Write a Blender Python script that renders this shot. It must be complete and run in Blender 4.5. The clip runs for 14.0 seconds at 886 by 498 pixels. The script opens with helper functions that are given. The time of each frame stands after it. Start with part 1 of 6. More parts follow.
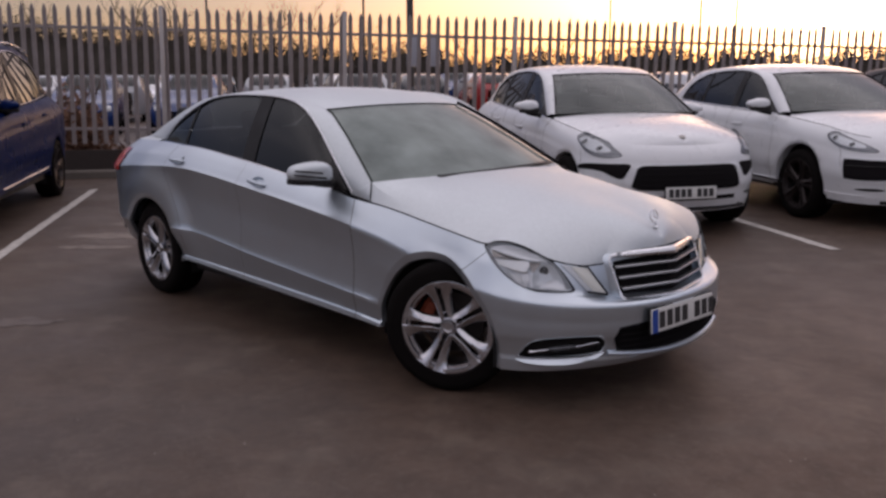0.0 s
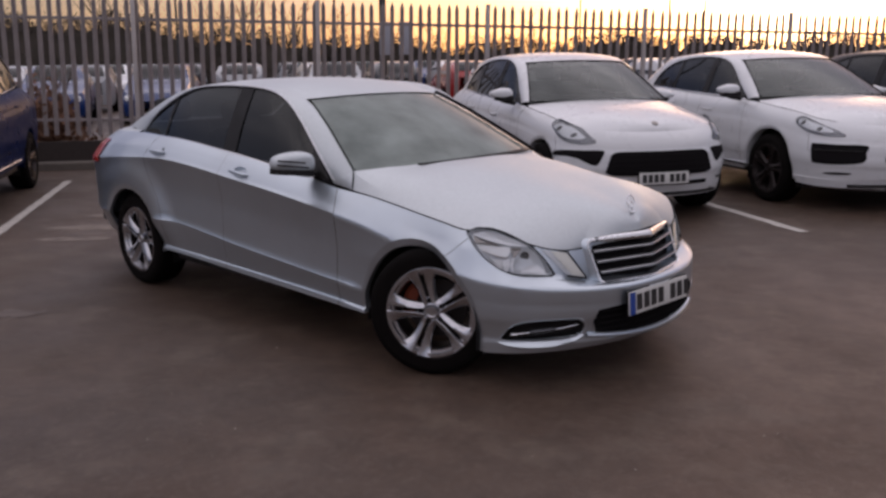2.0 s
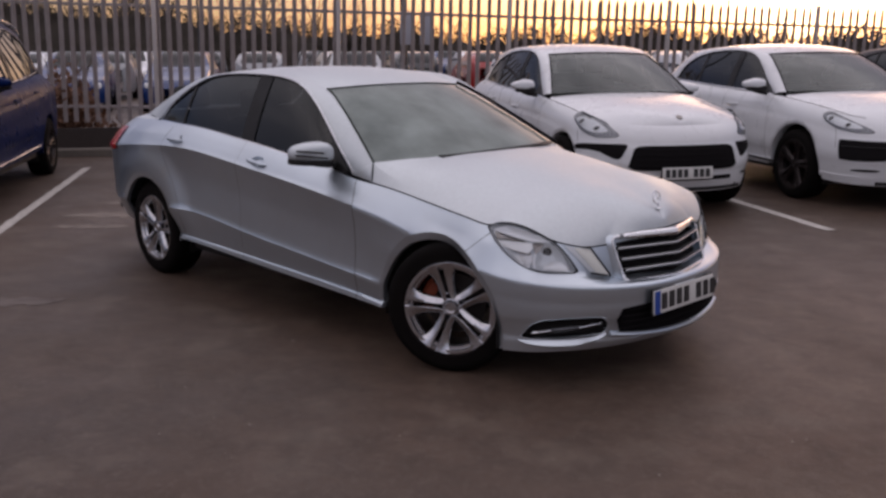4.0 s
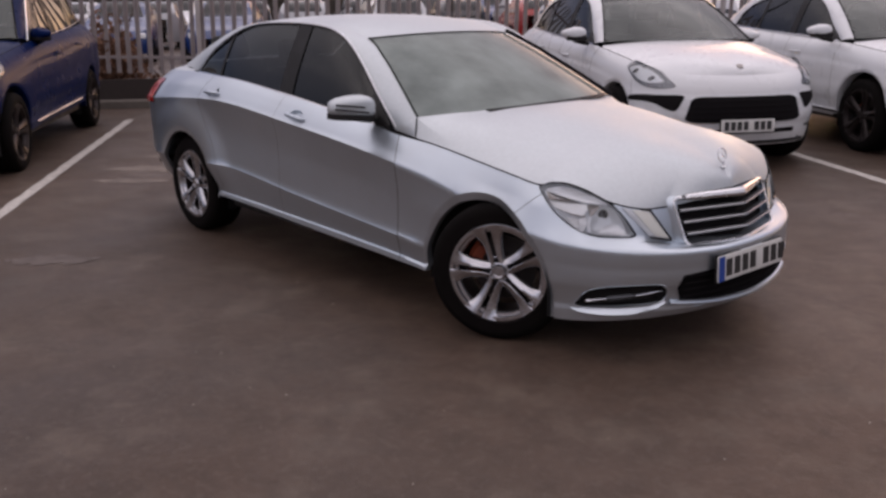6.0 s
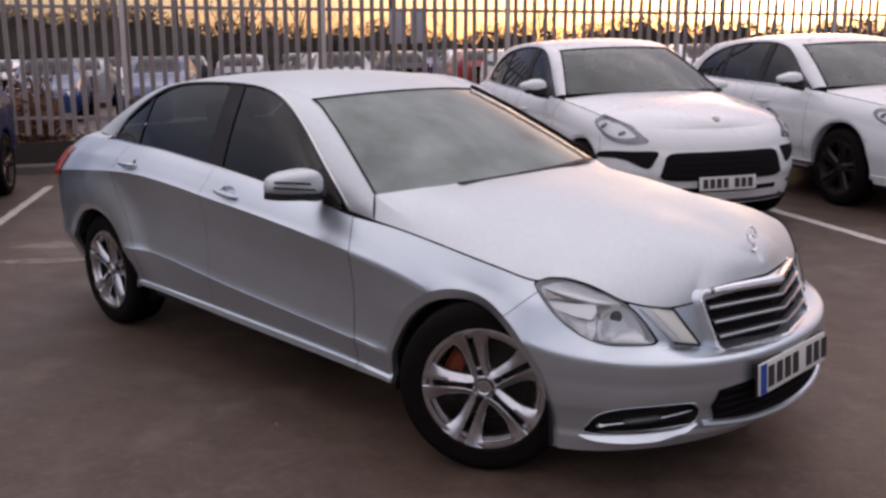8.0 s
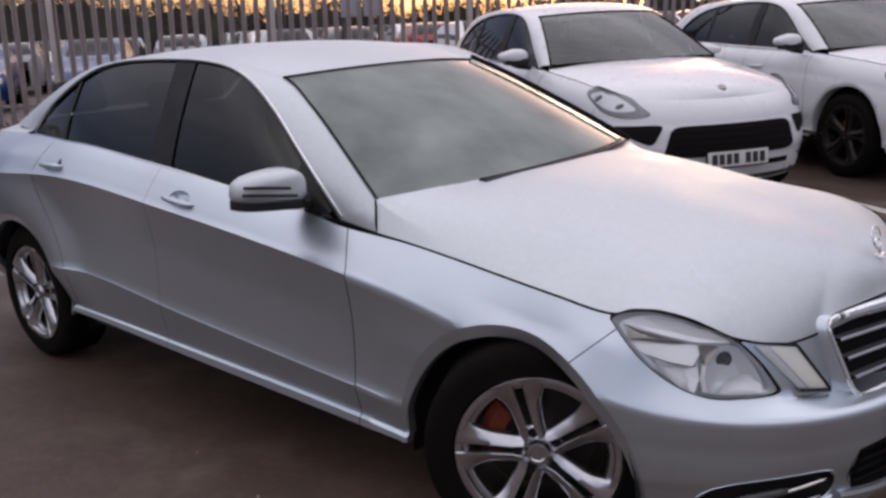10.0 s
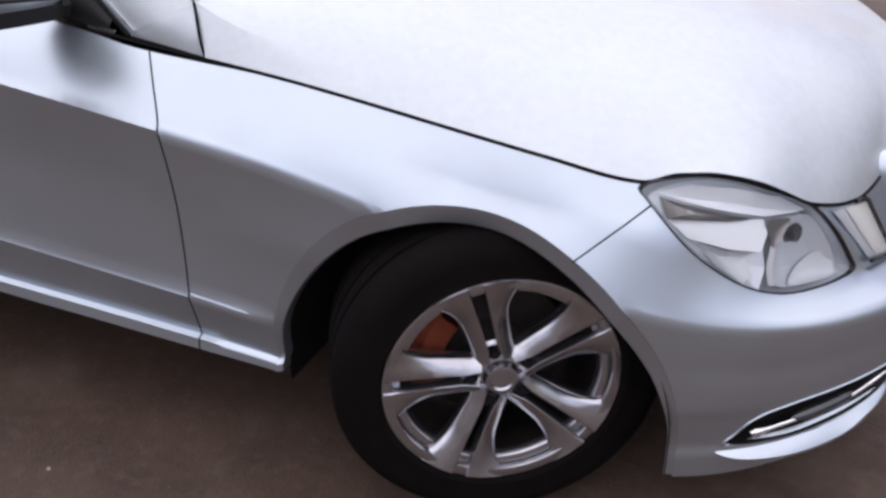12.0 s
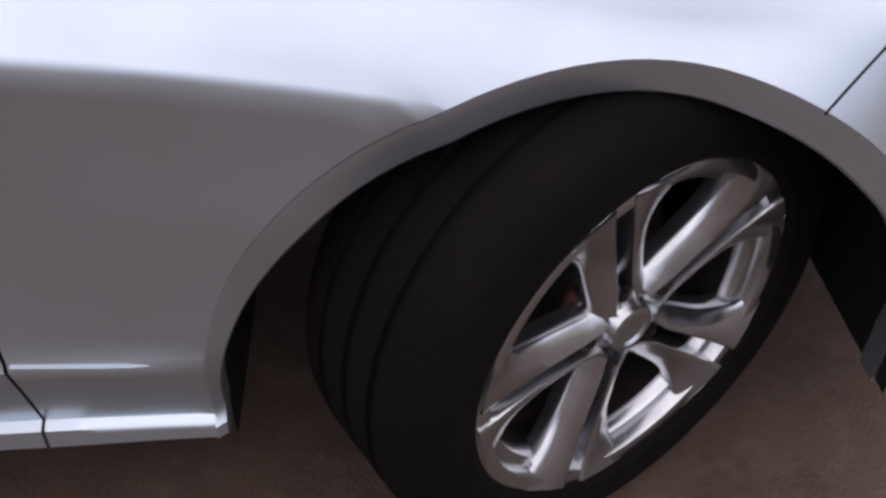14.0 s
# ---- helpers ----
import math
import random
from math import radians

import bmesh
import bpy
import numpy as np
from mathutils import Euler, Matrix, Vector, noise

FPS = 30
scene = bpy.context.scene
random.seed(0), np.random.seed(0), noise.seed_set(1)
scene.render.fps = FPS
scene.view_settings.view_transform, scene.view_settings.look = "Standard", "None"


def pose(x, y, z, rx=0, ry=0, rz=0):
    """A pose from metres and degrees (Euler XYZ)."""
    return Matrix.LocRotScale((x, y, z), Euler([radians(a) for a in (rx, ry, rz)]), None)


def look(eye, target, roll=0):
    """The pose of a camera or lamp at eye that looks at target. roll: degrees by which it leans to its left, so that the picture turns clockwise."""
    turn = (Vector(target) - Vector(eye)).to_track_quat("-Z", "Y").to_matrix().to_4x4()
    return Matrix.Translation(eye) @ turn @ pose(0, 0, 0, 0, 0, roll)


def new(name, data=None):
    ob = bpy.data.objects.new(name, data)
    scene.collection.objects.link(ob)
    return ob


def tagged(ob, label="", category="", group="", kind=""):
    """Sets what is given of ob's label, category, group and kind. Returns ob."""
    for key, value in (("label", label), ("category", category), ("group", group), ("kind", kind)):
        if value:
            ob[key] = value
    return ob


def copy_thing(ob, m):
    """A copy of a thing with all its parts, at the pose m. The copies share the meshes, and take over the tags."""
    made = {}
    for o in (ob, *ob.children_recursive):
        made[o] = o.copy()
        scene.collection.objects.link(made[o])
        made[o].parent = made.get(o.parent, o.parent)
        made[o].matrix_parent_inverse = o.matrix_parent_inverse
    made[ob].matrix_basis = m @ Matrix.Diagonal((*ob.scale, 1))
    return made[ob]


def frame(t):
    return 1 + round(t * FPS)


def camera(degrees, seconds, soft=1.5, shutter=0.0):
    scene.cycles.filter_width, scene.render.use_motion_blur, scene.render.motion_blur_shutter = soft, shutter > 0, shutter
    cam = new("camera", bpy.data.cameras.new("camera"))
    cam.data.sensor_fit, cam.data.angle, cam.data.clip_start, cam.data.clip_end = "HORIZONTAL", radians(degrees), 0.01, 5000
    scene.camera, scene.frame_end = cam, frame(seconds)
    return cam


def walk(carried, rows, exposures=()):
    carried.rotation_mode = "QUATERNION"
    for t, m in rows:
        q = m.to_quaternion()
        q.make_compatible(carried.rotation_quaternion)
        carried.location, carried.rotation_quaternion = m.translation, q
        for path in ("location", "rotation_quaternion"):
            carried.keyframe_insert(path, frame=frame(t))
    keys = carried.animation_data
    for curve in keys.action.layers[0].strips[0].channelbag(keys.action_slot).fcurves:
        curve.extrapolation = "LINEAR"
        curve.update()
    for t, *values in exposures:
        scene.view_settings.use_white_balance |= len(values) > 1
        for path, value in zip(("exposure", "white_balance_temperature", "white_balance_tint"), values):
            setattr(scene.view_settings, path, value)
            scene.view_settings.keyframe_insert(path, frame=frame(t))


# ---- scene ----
cam = camera(51.4, 14.0, soft=2.8)
PATH = [
    (0, (3.15, -3.718, 1.521), (1.712, -2.381, 1.145), -0.3),
    (0.5, (3.147, -3.728, 1.528), (1.717, -2.385, 1.138), 0.3),
    (1, (3.185, -3.782, 1.535), (1.743, -2.439, 1.195), -0.5),
    (1.5, (3.196, -3.81, 1.534), (1.795, -2.446, 1.115), -0.8),
    (2, (3.188, -3.818, 1.536), (1.794, -2.442, 1.133), -0.7),
    (2.5, (3.163, -3.814, 1.53), (1.783, -2.428, 1.112), 0.4),
    (3, (3.13, -3.787, 1.528), (1.741, -2.413, 1.101), 0.6),
    (5.5, (3.066, -3.672, 1.539), (1.603, -2.377, 1.11), -1.1),
    (6, (2.908, -3.588, 1.524), (1.444, -2.331, 0.998), -0.5),
    (6.5, (2.718, -3.503, 1.539), (1.248, -2.227, 1.076), -2.0),
    (7, (2.567, -3.403, 1.518), (1.138, -2.099, 1.011), -2.1),
    (7.5, (2.392, -3.238, 1.527), (0.977, -1.891, 1.098), -0.9),
    (10, (1.439, -2.652, 1.481), (0.122, -1.225, 1.003), -2.8),
    (10.5, (1.234, -2.515, 1.44), (0.049, -1.043, 0.786), -0.7),
    (11, (0.994, -2.402, 1.421), (-0.085, -0.891, 0.678), -2.2),
    (11.5, (0.709, -2.238, 1.388), (-0.185, -0.666, 0.535), -1.8),
    (12, (0.505, -2.117, 1.381), (-0.2, -0.517, 0.409), -0.6),
    (12.5, (0.307, -2.096, 1.369), (-0.182, -0.476, 0.302), 0.4),
    (13, (0.104, -2.062, 1.304), (-0.245, -0.478, 0.134), 1.4),
    (13.5, (-0.037, -1.827, 1.211), (-0.341, -0.221, 0.059), -2.8),
    (14, (-0.197, -1.502, 1.087), (-0.137, -0.009, -0.240), -1.8),
]
walk(cam, [(t, look(eye, target, roll)) for t, eye, target, roll in PATH],
     exposures=((0, -0.84, 6800, 21), (3.0, -0.84, 6800, 21), (5.5, -0.86, 6900, 23), (6.0, -0.58, 7050, 22), (6.5, -0.38, 7080, 22), (7.0, -0.20, 7050, 21), (7.5, -0.38, 6980, 21), (10.0, -0.50, 6650, 19), (10.5, -0.24, 6600, 17),
                (11.0, -0.14, 6560, 16), (11.5, 0.04, 6560, 16), (12.5, 0.12, 6640, 17), (13.0, 0.08, 6700, 16), (13.5, 0.0, 6760, 16), (14.0, 0.18, 6800, 16)))

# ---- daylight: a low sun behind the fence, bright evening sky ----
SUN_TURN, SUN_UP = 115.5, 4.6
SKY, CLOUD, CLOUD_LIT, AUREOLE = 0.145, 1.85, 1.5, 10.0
world = bpy.data.worlds.new("evening_sky")
scene.world = world
world.use_nodes = True
wn = world.node_tree.nodes
wn.clear()
sky = wn.new("ShaderNodeTexSky")
sky.sky_type, sky.sun_disc = "NISHITA", False
sky.sun_elevation, sky.sun_rotation = radians(SUN_UP + 3), radians(90 - SUN_TURN)
sky.altitude, sky.air_density, sky.dust_density, sky.ozone_density = 0, 1.0, 1.6, 1.0
geo = wn.new("ShaderNodeTexCoord")
sep = wn.new("ShaderNodeSeparateXYZ")
wl = world.node_tree.links
wl.new(geo.outputs["Generated"], sep.inputs[0])
# a veil of thin high cloud, faint near the horizon and thick overhead, with broken edges
stretch = wn.new("ShaderNodeMapping")
stretch.inputs["Scale"].default_value = (1.0, 1.0, 2.6)
wl.new(geo.outputs["Generated"], stretch.inputs[0])
puffs = wn.new("ShaderNodeTexNoise")
puffs.inputs["Scale"].default_value, puffs.inputs["Detail"].default_value, puffs.inputs["Roughness"].default_value = 3.2, 6.0, 0.55
wl.new(stretch.outputs[0], puffs.inputs["Vector"])
height = wn.new("ShaderNodeMapRange")
for key, value in (("From Min", 0.20), ("From Max", 0.56), ("To Min", 0.0), ("To Max", 0.94)):
    height.inputs[key].default_value = value
# clearer towards the sunset, more veiled away from it
toward = wn.new("ShaderNodeVectorMath")
toward.operation = "DOT_PRODUCT"
toward.inputs[1].default_value = (math.cos(radians(SUN_TURN)), math.sin(radians(SUN_TURN)), 0)
wl.new(geo.outputs["Generated"], toward.inputs[0])
tilt = wn.new("ShaderNodeMath")
tilt.operation = "MULTIPLY_ADD"
tilt.inputs[1].default_value = -0.16
wl.new(toward.outputs["Value"], tilt.inputs[0])
wl.new(sep.outputs["Z"], tilt.inputs[2])
wl.new(tilt.outputs[0], height.inputs["Value"])
broken = wn.new("ShaderNodeMapRange")
for key, value in (("From Min", 0.35), ("From Max", 0.68), ("To Min", 0.62), ("To Max", 1.1)):
    broken.inputs[key].default_value = value
wl.new(puffs.outputs["Fac"], broken.inputs["Value"])
cover = wn.new("ShaderNodeMath")
cover.operation, cover.use_clamp = "MULTIPLY", True
wl.new(height.outputs[0], cover.inputs[0])
wl.new(broken.outputs[0], cover.inputs[1])
clear_sky = wn.new("ShaderNodeVectorMath")
clear_sky.operation = "SCALE"
clear_sky.inputs["Scale"].default_value = SKY
haze = wn.new("ShaderNodeVectorMath")
haze.operation = "MULTIPLY"
haze.inputs[1].default_value = (1.02, 0.96, 1.32)
wl.new(sky.outputs[0], haze.inputs[0])
wl.new(haze.outputs[0], clear_sky.inputs[0])
veil = wn.new("ShaderNodeMix")
veil.data_type = "RGBA"
wl.new(cover.outputs[0], veil.inputs["Factor"])
wl.new(clear_sky.outputs[0], veil.inputs["A"])
# the cloud over the sunset half of the sky is lit brighter
lit = wn.new("ShaderNodeMapRange")
for key, value in (("From Min", 0.0), ("From Max", 0.8), ("To Min", CLOUD), ("To Max", CLOUD * CLOUD_LIT)):
    lit.inputs[key].default_value = value
wl.new(toward.outputs["Value"], lit.inputs["Value"])
cloud = wn.new("ShaderNodeVectorMath")
cloud.operation = "SCALE"
cloud.inputs[0].default_value = (0.98, 0.98, 1.04)
wl.new(lit.outputs[0], cloud.inputs["Scale"])
wl.new(cloud.outputs[0], veil.inputs["B"])
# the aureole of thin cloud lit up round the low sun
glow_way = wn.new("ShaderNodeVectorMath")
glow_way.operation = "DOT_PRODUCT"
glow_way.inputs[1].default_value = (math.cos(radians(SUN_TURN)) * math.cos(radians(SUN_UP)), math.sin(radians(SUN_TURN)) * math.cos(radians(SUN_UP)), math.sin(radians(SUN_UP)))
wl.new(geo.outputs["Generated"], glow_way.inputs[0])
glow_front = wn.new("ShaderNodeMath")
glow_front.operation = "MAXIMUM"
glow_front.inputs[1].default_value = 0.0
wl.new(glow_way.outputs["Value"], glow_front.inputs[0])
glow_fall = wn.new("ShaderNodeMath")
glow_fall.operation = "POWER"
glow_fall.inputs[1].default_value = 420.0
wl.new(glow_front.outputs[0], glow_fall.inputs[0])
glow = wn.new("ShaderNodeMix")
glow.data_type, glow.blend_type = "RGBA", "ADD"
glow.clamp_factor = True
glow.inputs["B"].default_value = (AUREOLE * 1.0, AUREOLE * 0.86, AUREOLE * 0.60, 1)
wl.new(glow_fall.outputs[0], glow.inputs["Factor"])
back = wn.new("ShaderNodeBackground")
back.inputs["Strength"].default_value = 1.0
wout = wn.new("ShaderNodeOutputWorld")
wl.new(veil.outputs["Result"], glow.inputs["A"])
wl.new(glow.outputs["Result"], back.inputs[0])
wl.new(back.outputs[0], wout.inputs[0])
sun = new("sun", bpy.data.lights.new("sun", "SUN"))
sun.data.energy, sun.data.angle, sun.data.color = 0.10, radians(10), (1.0, 0.78, 0.5)
sun_way = Vector((math.cos(radians(SUN_TURN)) * math.cos(radians(SUN_UP)), math.sin(radians(SUN_TURN)) * math.cos(radians(SUN_UP)), math.sin(radians(SUN_UP))))
sun.matrix_world = look(sun_way * 50, (0, 0, 0))


# ---- materials ----
def material(name, colour, rough=0.5, metal=0.0, coat=0.0, vary=0.0, scale=30.0, bump=0.0, bump_scale=200.0, rough_vary=0.0, spec=0.5, dirt=None, dirt_amount=0.0, dirt_scale=3.0, coat_rough=0.05):
    """A procedural surface: a base colour that varies at two scales, with worn roughness and fine relief."""
    m = bpy.data.materials.new(name)
    m.use_nodes = True
    nt = m.node_tree
    b = nt.nodes["Principled BSDF"]
    b.inputs["Roughness"].default_value, b.inputs["Metallic"].default_value = rough, metal
    b.inputs["Coat Weight"].default_value, b.inputs["Coat Roughness"].default_value = coat, coat_rough
    b.inputs["Specular IOR Level"].default_value = spec
    b.inputs["Base Color"].default_value = (*colour, 1)
    co = nt.nodes.new("ShaderNodeTexCoord")

    def noise_node(s, detail=4.0, rough_=0.55):
        n = nt.nodes.new("ShaderNodeTexNoise")
        n.inputs["Scale"].default_value, n.inputs["Detail"].default_value, n.inputs["Roughness"].default_value = s, detail, rough_
        nt.links.new(co.outputs["Object"], n.inputs["Vector"])
        return n
    last = None
    if vary:
        mix = nt.nodes.new("ShaderNodeMix")
        mix.data_type, mix.blend_type = "RGBA", "MIX"
        nt.links.new(noise_node(scale).outputs["Fac"], mix.inputs["Factor"])
        mix.inputs["A"].default_value = (*[c * (1 - vary) for c in colour], 1)
        mix.inputs["B"].default_value = (*[min(1, c * (1 + vary)) for c in colour], 1)
        last = mix.outputs["Result"]
    if dirt:
        ramp = nt.nodes.new("ShaderNodeMapRange")
        ramp.inputs["From Min"].default_value, ramp.inputs["From Max"].default_value = 0.45, 0.75
        ramp.inputs["To Max"].default_value = dirt_amount
        nt.links.new(noise_node(dirt_scale, 6.0, 0.65).outputs["Fac"], ramp.inputs["Value"])
        mix = nt.nodes.new("ShaderNodeMix")
        mix.data_type = "RGBA"
        nt.links.new(ramp.outputs["Result"], mix.inputs["Factor"])
        mix.inputs["A"].default_value = (*colour, 1)
        mix.inputs["B"].default_value = (*dirt, 1)
        if last:
            nt.links.new(last, mix.inputs["A"])
        last = mix.outputs["Result"]
    if last:
        nt.links.new(last, b.inputs["Base Color"])
    if rough_vary:
        ramp = nt.nodes.new("ShaderNodeMapRange")
        ramp.inputs["From Min"].default_value, ramp.inputs["From Max"].default_value = 0.3, 0.7
        ramp.inputs["To Min"].default_value, ramp.inputs["To Max"].default_value = max(0.02, rough - rough_vary), min(1, rough + rough_vary)
        nt.links.new(noise_node(7.0, 5.0).outputs["Fac"], ramp.inputs["Value"])
        nt.links.new(ramp.outputs["Result"], b.inputs["Roughness"])
    if bump:
        bn = nt.nodes.new("ShaderNodeBump")
        bn.inputs["Strength"].default_value, bn.inputs["Distance"].default_value = bump, 0.01
        nt.links.new(noise_node(bump_scale).outputs["Fac"], bn.inputs["Height"])
        nt.links.new(bn.outputs["Normal"], b.inputs["Normal"])
    return m


def glass_material(name, tint, rough=0.02, gloss=0.5, mist=0.0):
    """A thin pane: tinted see-through, with the shine of its angle."""
    m = bpy.data.materials.new(name)
    m.use_nodes = True
    nt = m.node_tree
    nt.nodes.clear()
    out, mix = nt.nodes.new("ShaderNodeOutputMaterial"), nt.nodes.new("ShaderNodeMixShader")
    clear, shine, fres = nt.nodes.new("ShaderNodeBsdfTransparent"), nt.nodes.new("ShaderNodeBsdfGlossy"), nt.nodes.new("ShaderNodeFresnel")
    clear.inputs["Color"].default_value = (*tint, 1)
    shine.inputs["Roughness"].default_value = rough
    shine.inputs["Color"].default_value = (0.95, 0.97, 0.96, 1)
    fres.inputs["IOR"].default_value = 1.3 + gloss
    nt.links.new(fres.outputs[0], mix.inputs[0])
    if mist:
        # a film of condensation, patchy over the pane
        film, fog, nz = nt.nodes.new("ShaderNodeBsdfDiffuse"), nt.nodes.new("ShaderNodeMixShader"), nt.nodes.new("ShaderNodeTexNoise")
        film.inputs["Color"].default_value = (0.40, 0.465, 0.445, 1)
        nz.inputs["Scale"].default_value, nz.inputs["Detail"].default_value = 4.0, 5.0
        co, rg = nt.nodes.new("ShaderNodeTexCoord"), nt.nodes.new("ShaderNodeMapRange")
        nt.links.new(co.outputs["Object"], nz.inputs["Vector"])
        for key, value in (("From Min", 0.3), ("From Max", 0.7), ("To Min", mist * 0.72), ("To Max", mist * 1.28)):
            rg.inputs[key].default_value = value
        nt.links.new(nz.outputs["Fac"], rg.inputs["Value"])
        nt.links.new(rg.outputs["Result"], fog.inputs[0])
        nt.links.new(clear.outputs[0], fog.inputs[1])
        nt.links.new(film.outputs[0], fog.inputs[2])
        nt.links.new(fog.outputs[0], mix.inputs[1])
    else:
        nt.links.new(clear.outputs[0], mix.inputs[1])
    nt.links.new(shine.outputs[0], mix.inputs[2])
    nt.links.new(mix.outputs[0], out.inputs[0])
    return m


SILVER = material("silver_metallic_paint", (0.525, 0.590, 0.652), 0.32, 0.90, 0.25, vary=0.02, scale=900, rough_vary=0.04, coat_rough=0.12, dirt=(0.30, 0.28, 0.26), dirt_amount=0.12, dirt_scale=2.5)
FROSTED = material("silver_paint_under_dew", (0.505, 0.548, 0.578), 0.46, 0.60, 0.0, vary=0.09, scale=55, rough_vary=0.10, bump=0.06, bump_scale=240, dirt=(0.70, 0.72, 0.75), dirt_amount=0.28, dirt_scale=7)
WHITE = material("white_paint", (0.63, 0.65, 0.68), 0.30, 0.0, 0.5, vary=0.02, scale=40, rough_vary=0.06, dirt=(0.5, 0.47, 0.44), dirt_amount=0.15, dirt_scale=2.0)
BLUE = material("deep_blue_paint", (0.0015, 0.0095, 0.056), 0.3, 0.0, 0.0, spec=0.05, vary=0.1, scale=500, rough_vary=0.05)
GLASS = glass_material("misted_car_glass", (0.20, 0.23, 0.22), 0.10, -0.13, 0.48)
SCREEN = glass_material("clean_car_glass", (0.36, 0.38, 0.38), 0.05, 0.2, 0.11)
DARKGLASS = glass_material("tinted_glass", (0.07, 0.075, 0.08), 0.02, 0.22)
LENS = glass_material("lamp_lens", (0.94, 0.95, 0.96), 0.01, 0.12)
BLACK = material("black_plastic", (0.009, 0.0085, 0.009), 0.5, spec=0.3, vary=0.3, scale=60, rough_vary=0.1)
GLOSSBLACK = material("gloss_black_trim", (0.010, 0.010, 0.012), 0.18, spec=0.3)
GAP = material("panel_gap", (0.009, 0.008, 0.009), 0.85, spec=0.08)
RUBBER = material("tyre_rubber", (0.0048, 0.0039, 0.0038), 0.85, spec=0.08, vary=0.25, scale=25, bump=0.3, bump_scale=160, dirt=(0.009, 0.007, 0.0065), dirt_amount=0.5, dirt_scale=9)
ALLOY = material("silver_alloy", (0.50, 0.505, 0.535), 0.20, 0.97, 0.25, vary=0.08, scale=30, rough_vary=0.07, dirt=(0.16, 0.13, 0.12), dirt_amount=0.35, dirt_scale=12)
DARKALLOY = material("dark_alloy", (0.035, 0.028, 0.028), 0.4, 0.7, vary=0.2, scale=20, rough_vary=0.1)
CHROME = material("chrome", (0.80, 0.80, 0.82), 0.10, 1.0, rough_vary=0.04)
SATIN = material("satin_chrome", (0.72, 0.73, 0.75), 0.26, 0.95, rough_vary=0.05)
DARKPAINT = material("dark_brown_paint", (0.020, 0.012, 0.010), 0.3, spec=0.3, vary=0.2, scale=300)
# the disc's colour also holds the shade behind the spokes
DISC = material("dusty_shaded_brake_disc", (0.045, 0.038, 0.036), 0.5, 0.7, vary=0.3, scale=40)
STEEL = material("brake_steel", (0.30, 0.28, 0.27), 0.4, 0.9, vary=0.2, scale=40)
RUST = material("rusty_caliper", (0.19, 0.034, 0.012), 0.75, vary=0.4, scale=35, bump=0.4, bump_scale=90)
CLOTH = material("dark_upholstery", (0.03, 0.03, 0.032), 0.9, vary=0.3, scale=50)
TAILRED = material("tail_lamp_red", (0.45, 0.02, 0.015), 0.12, coat=0.6)
PLATEWHITE = material("plate_white", (0.58, 0.58, 0.57), 0.4)
PLATEBLUE = material("plate_blue", (0.006, 0.05, 0.28), 0.4)
INK = material("plate_ink", (0.02, 0.02, 0.022), 0.5)
LAMPWHITE = material("white_lamp_patch", (0.88, 0.90, 0.92), 0.25)
CREAM = material("cream_lamp_element", (0.93, 0.92, 0.87), 0.2)
LAMPGREY = material("pale_lamp_patch", (0.76, 0.78, 0.81), 0.28, 0.3)
SMOKED = material("smoked_lamp_panel", (0.24, 0.25, 0.27), 0.24, 0.4, vary=0.2, scale=16)
BARMETAL = material("grey_grille_bar", (0.30, 0.31, 0.33), 0.28, 0.85, vary=0.1, scale=20)
LAMPDARK = material("smoked_lamp_bowl", (0.09, 0.093, 0.10), 0.22, 0.7, vary=0.4, scale=14)
LAMPBED = material("pale_lamp_bed", (0.60, 0.635, 0.67), 0.30, 0.35, vary=0.12, scale=20)

# ---- body shells: smooth profile curves that sweep round a car ----
def smooth(xs, ys):
    """A monotone cubic curve through a few stations; xs may run either way."""
    xs, ys = np.array(xs, float), np.array(ys, float)
    if xs[0] > xs[-1]:
        xs, ys = xs[::-1], ys[::-1]
    h, d = np.diff(xs), np.diff(ys) / np.diff(xs)
    m = np.zeros(len(xs))
    m[0], m[-1] = d[0], d[-1]
    for i in range(1, len(xs) - 1):
        if d[i - 1] * d[i] > 0:
            a, b = 2 * h[i] + h[i - 1], h[i] + 2 * h[i - 1]
            m[i] = (a + b) / (a / d[i - 1] + b / d[i])

    def f(x):
        x = np.clip(np.asarray(x, float), xs[0], xs[-1])
        i = np.clip(np.searchsorted(xs, x) - 1, 0, len(h) - 1)
        t = (x - xs[i]) / h[i]
        return ((1 + 2 * t) * (1 - t) ** 2 * ys[i] + t * (1 - t) ** 2 * h[i] * m[i] + t * t * (3 - 2 * t) * ys[i + 1] + t * t * (t - 1) * h[i] * m[i + 1])
    return f


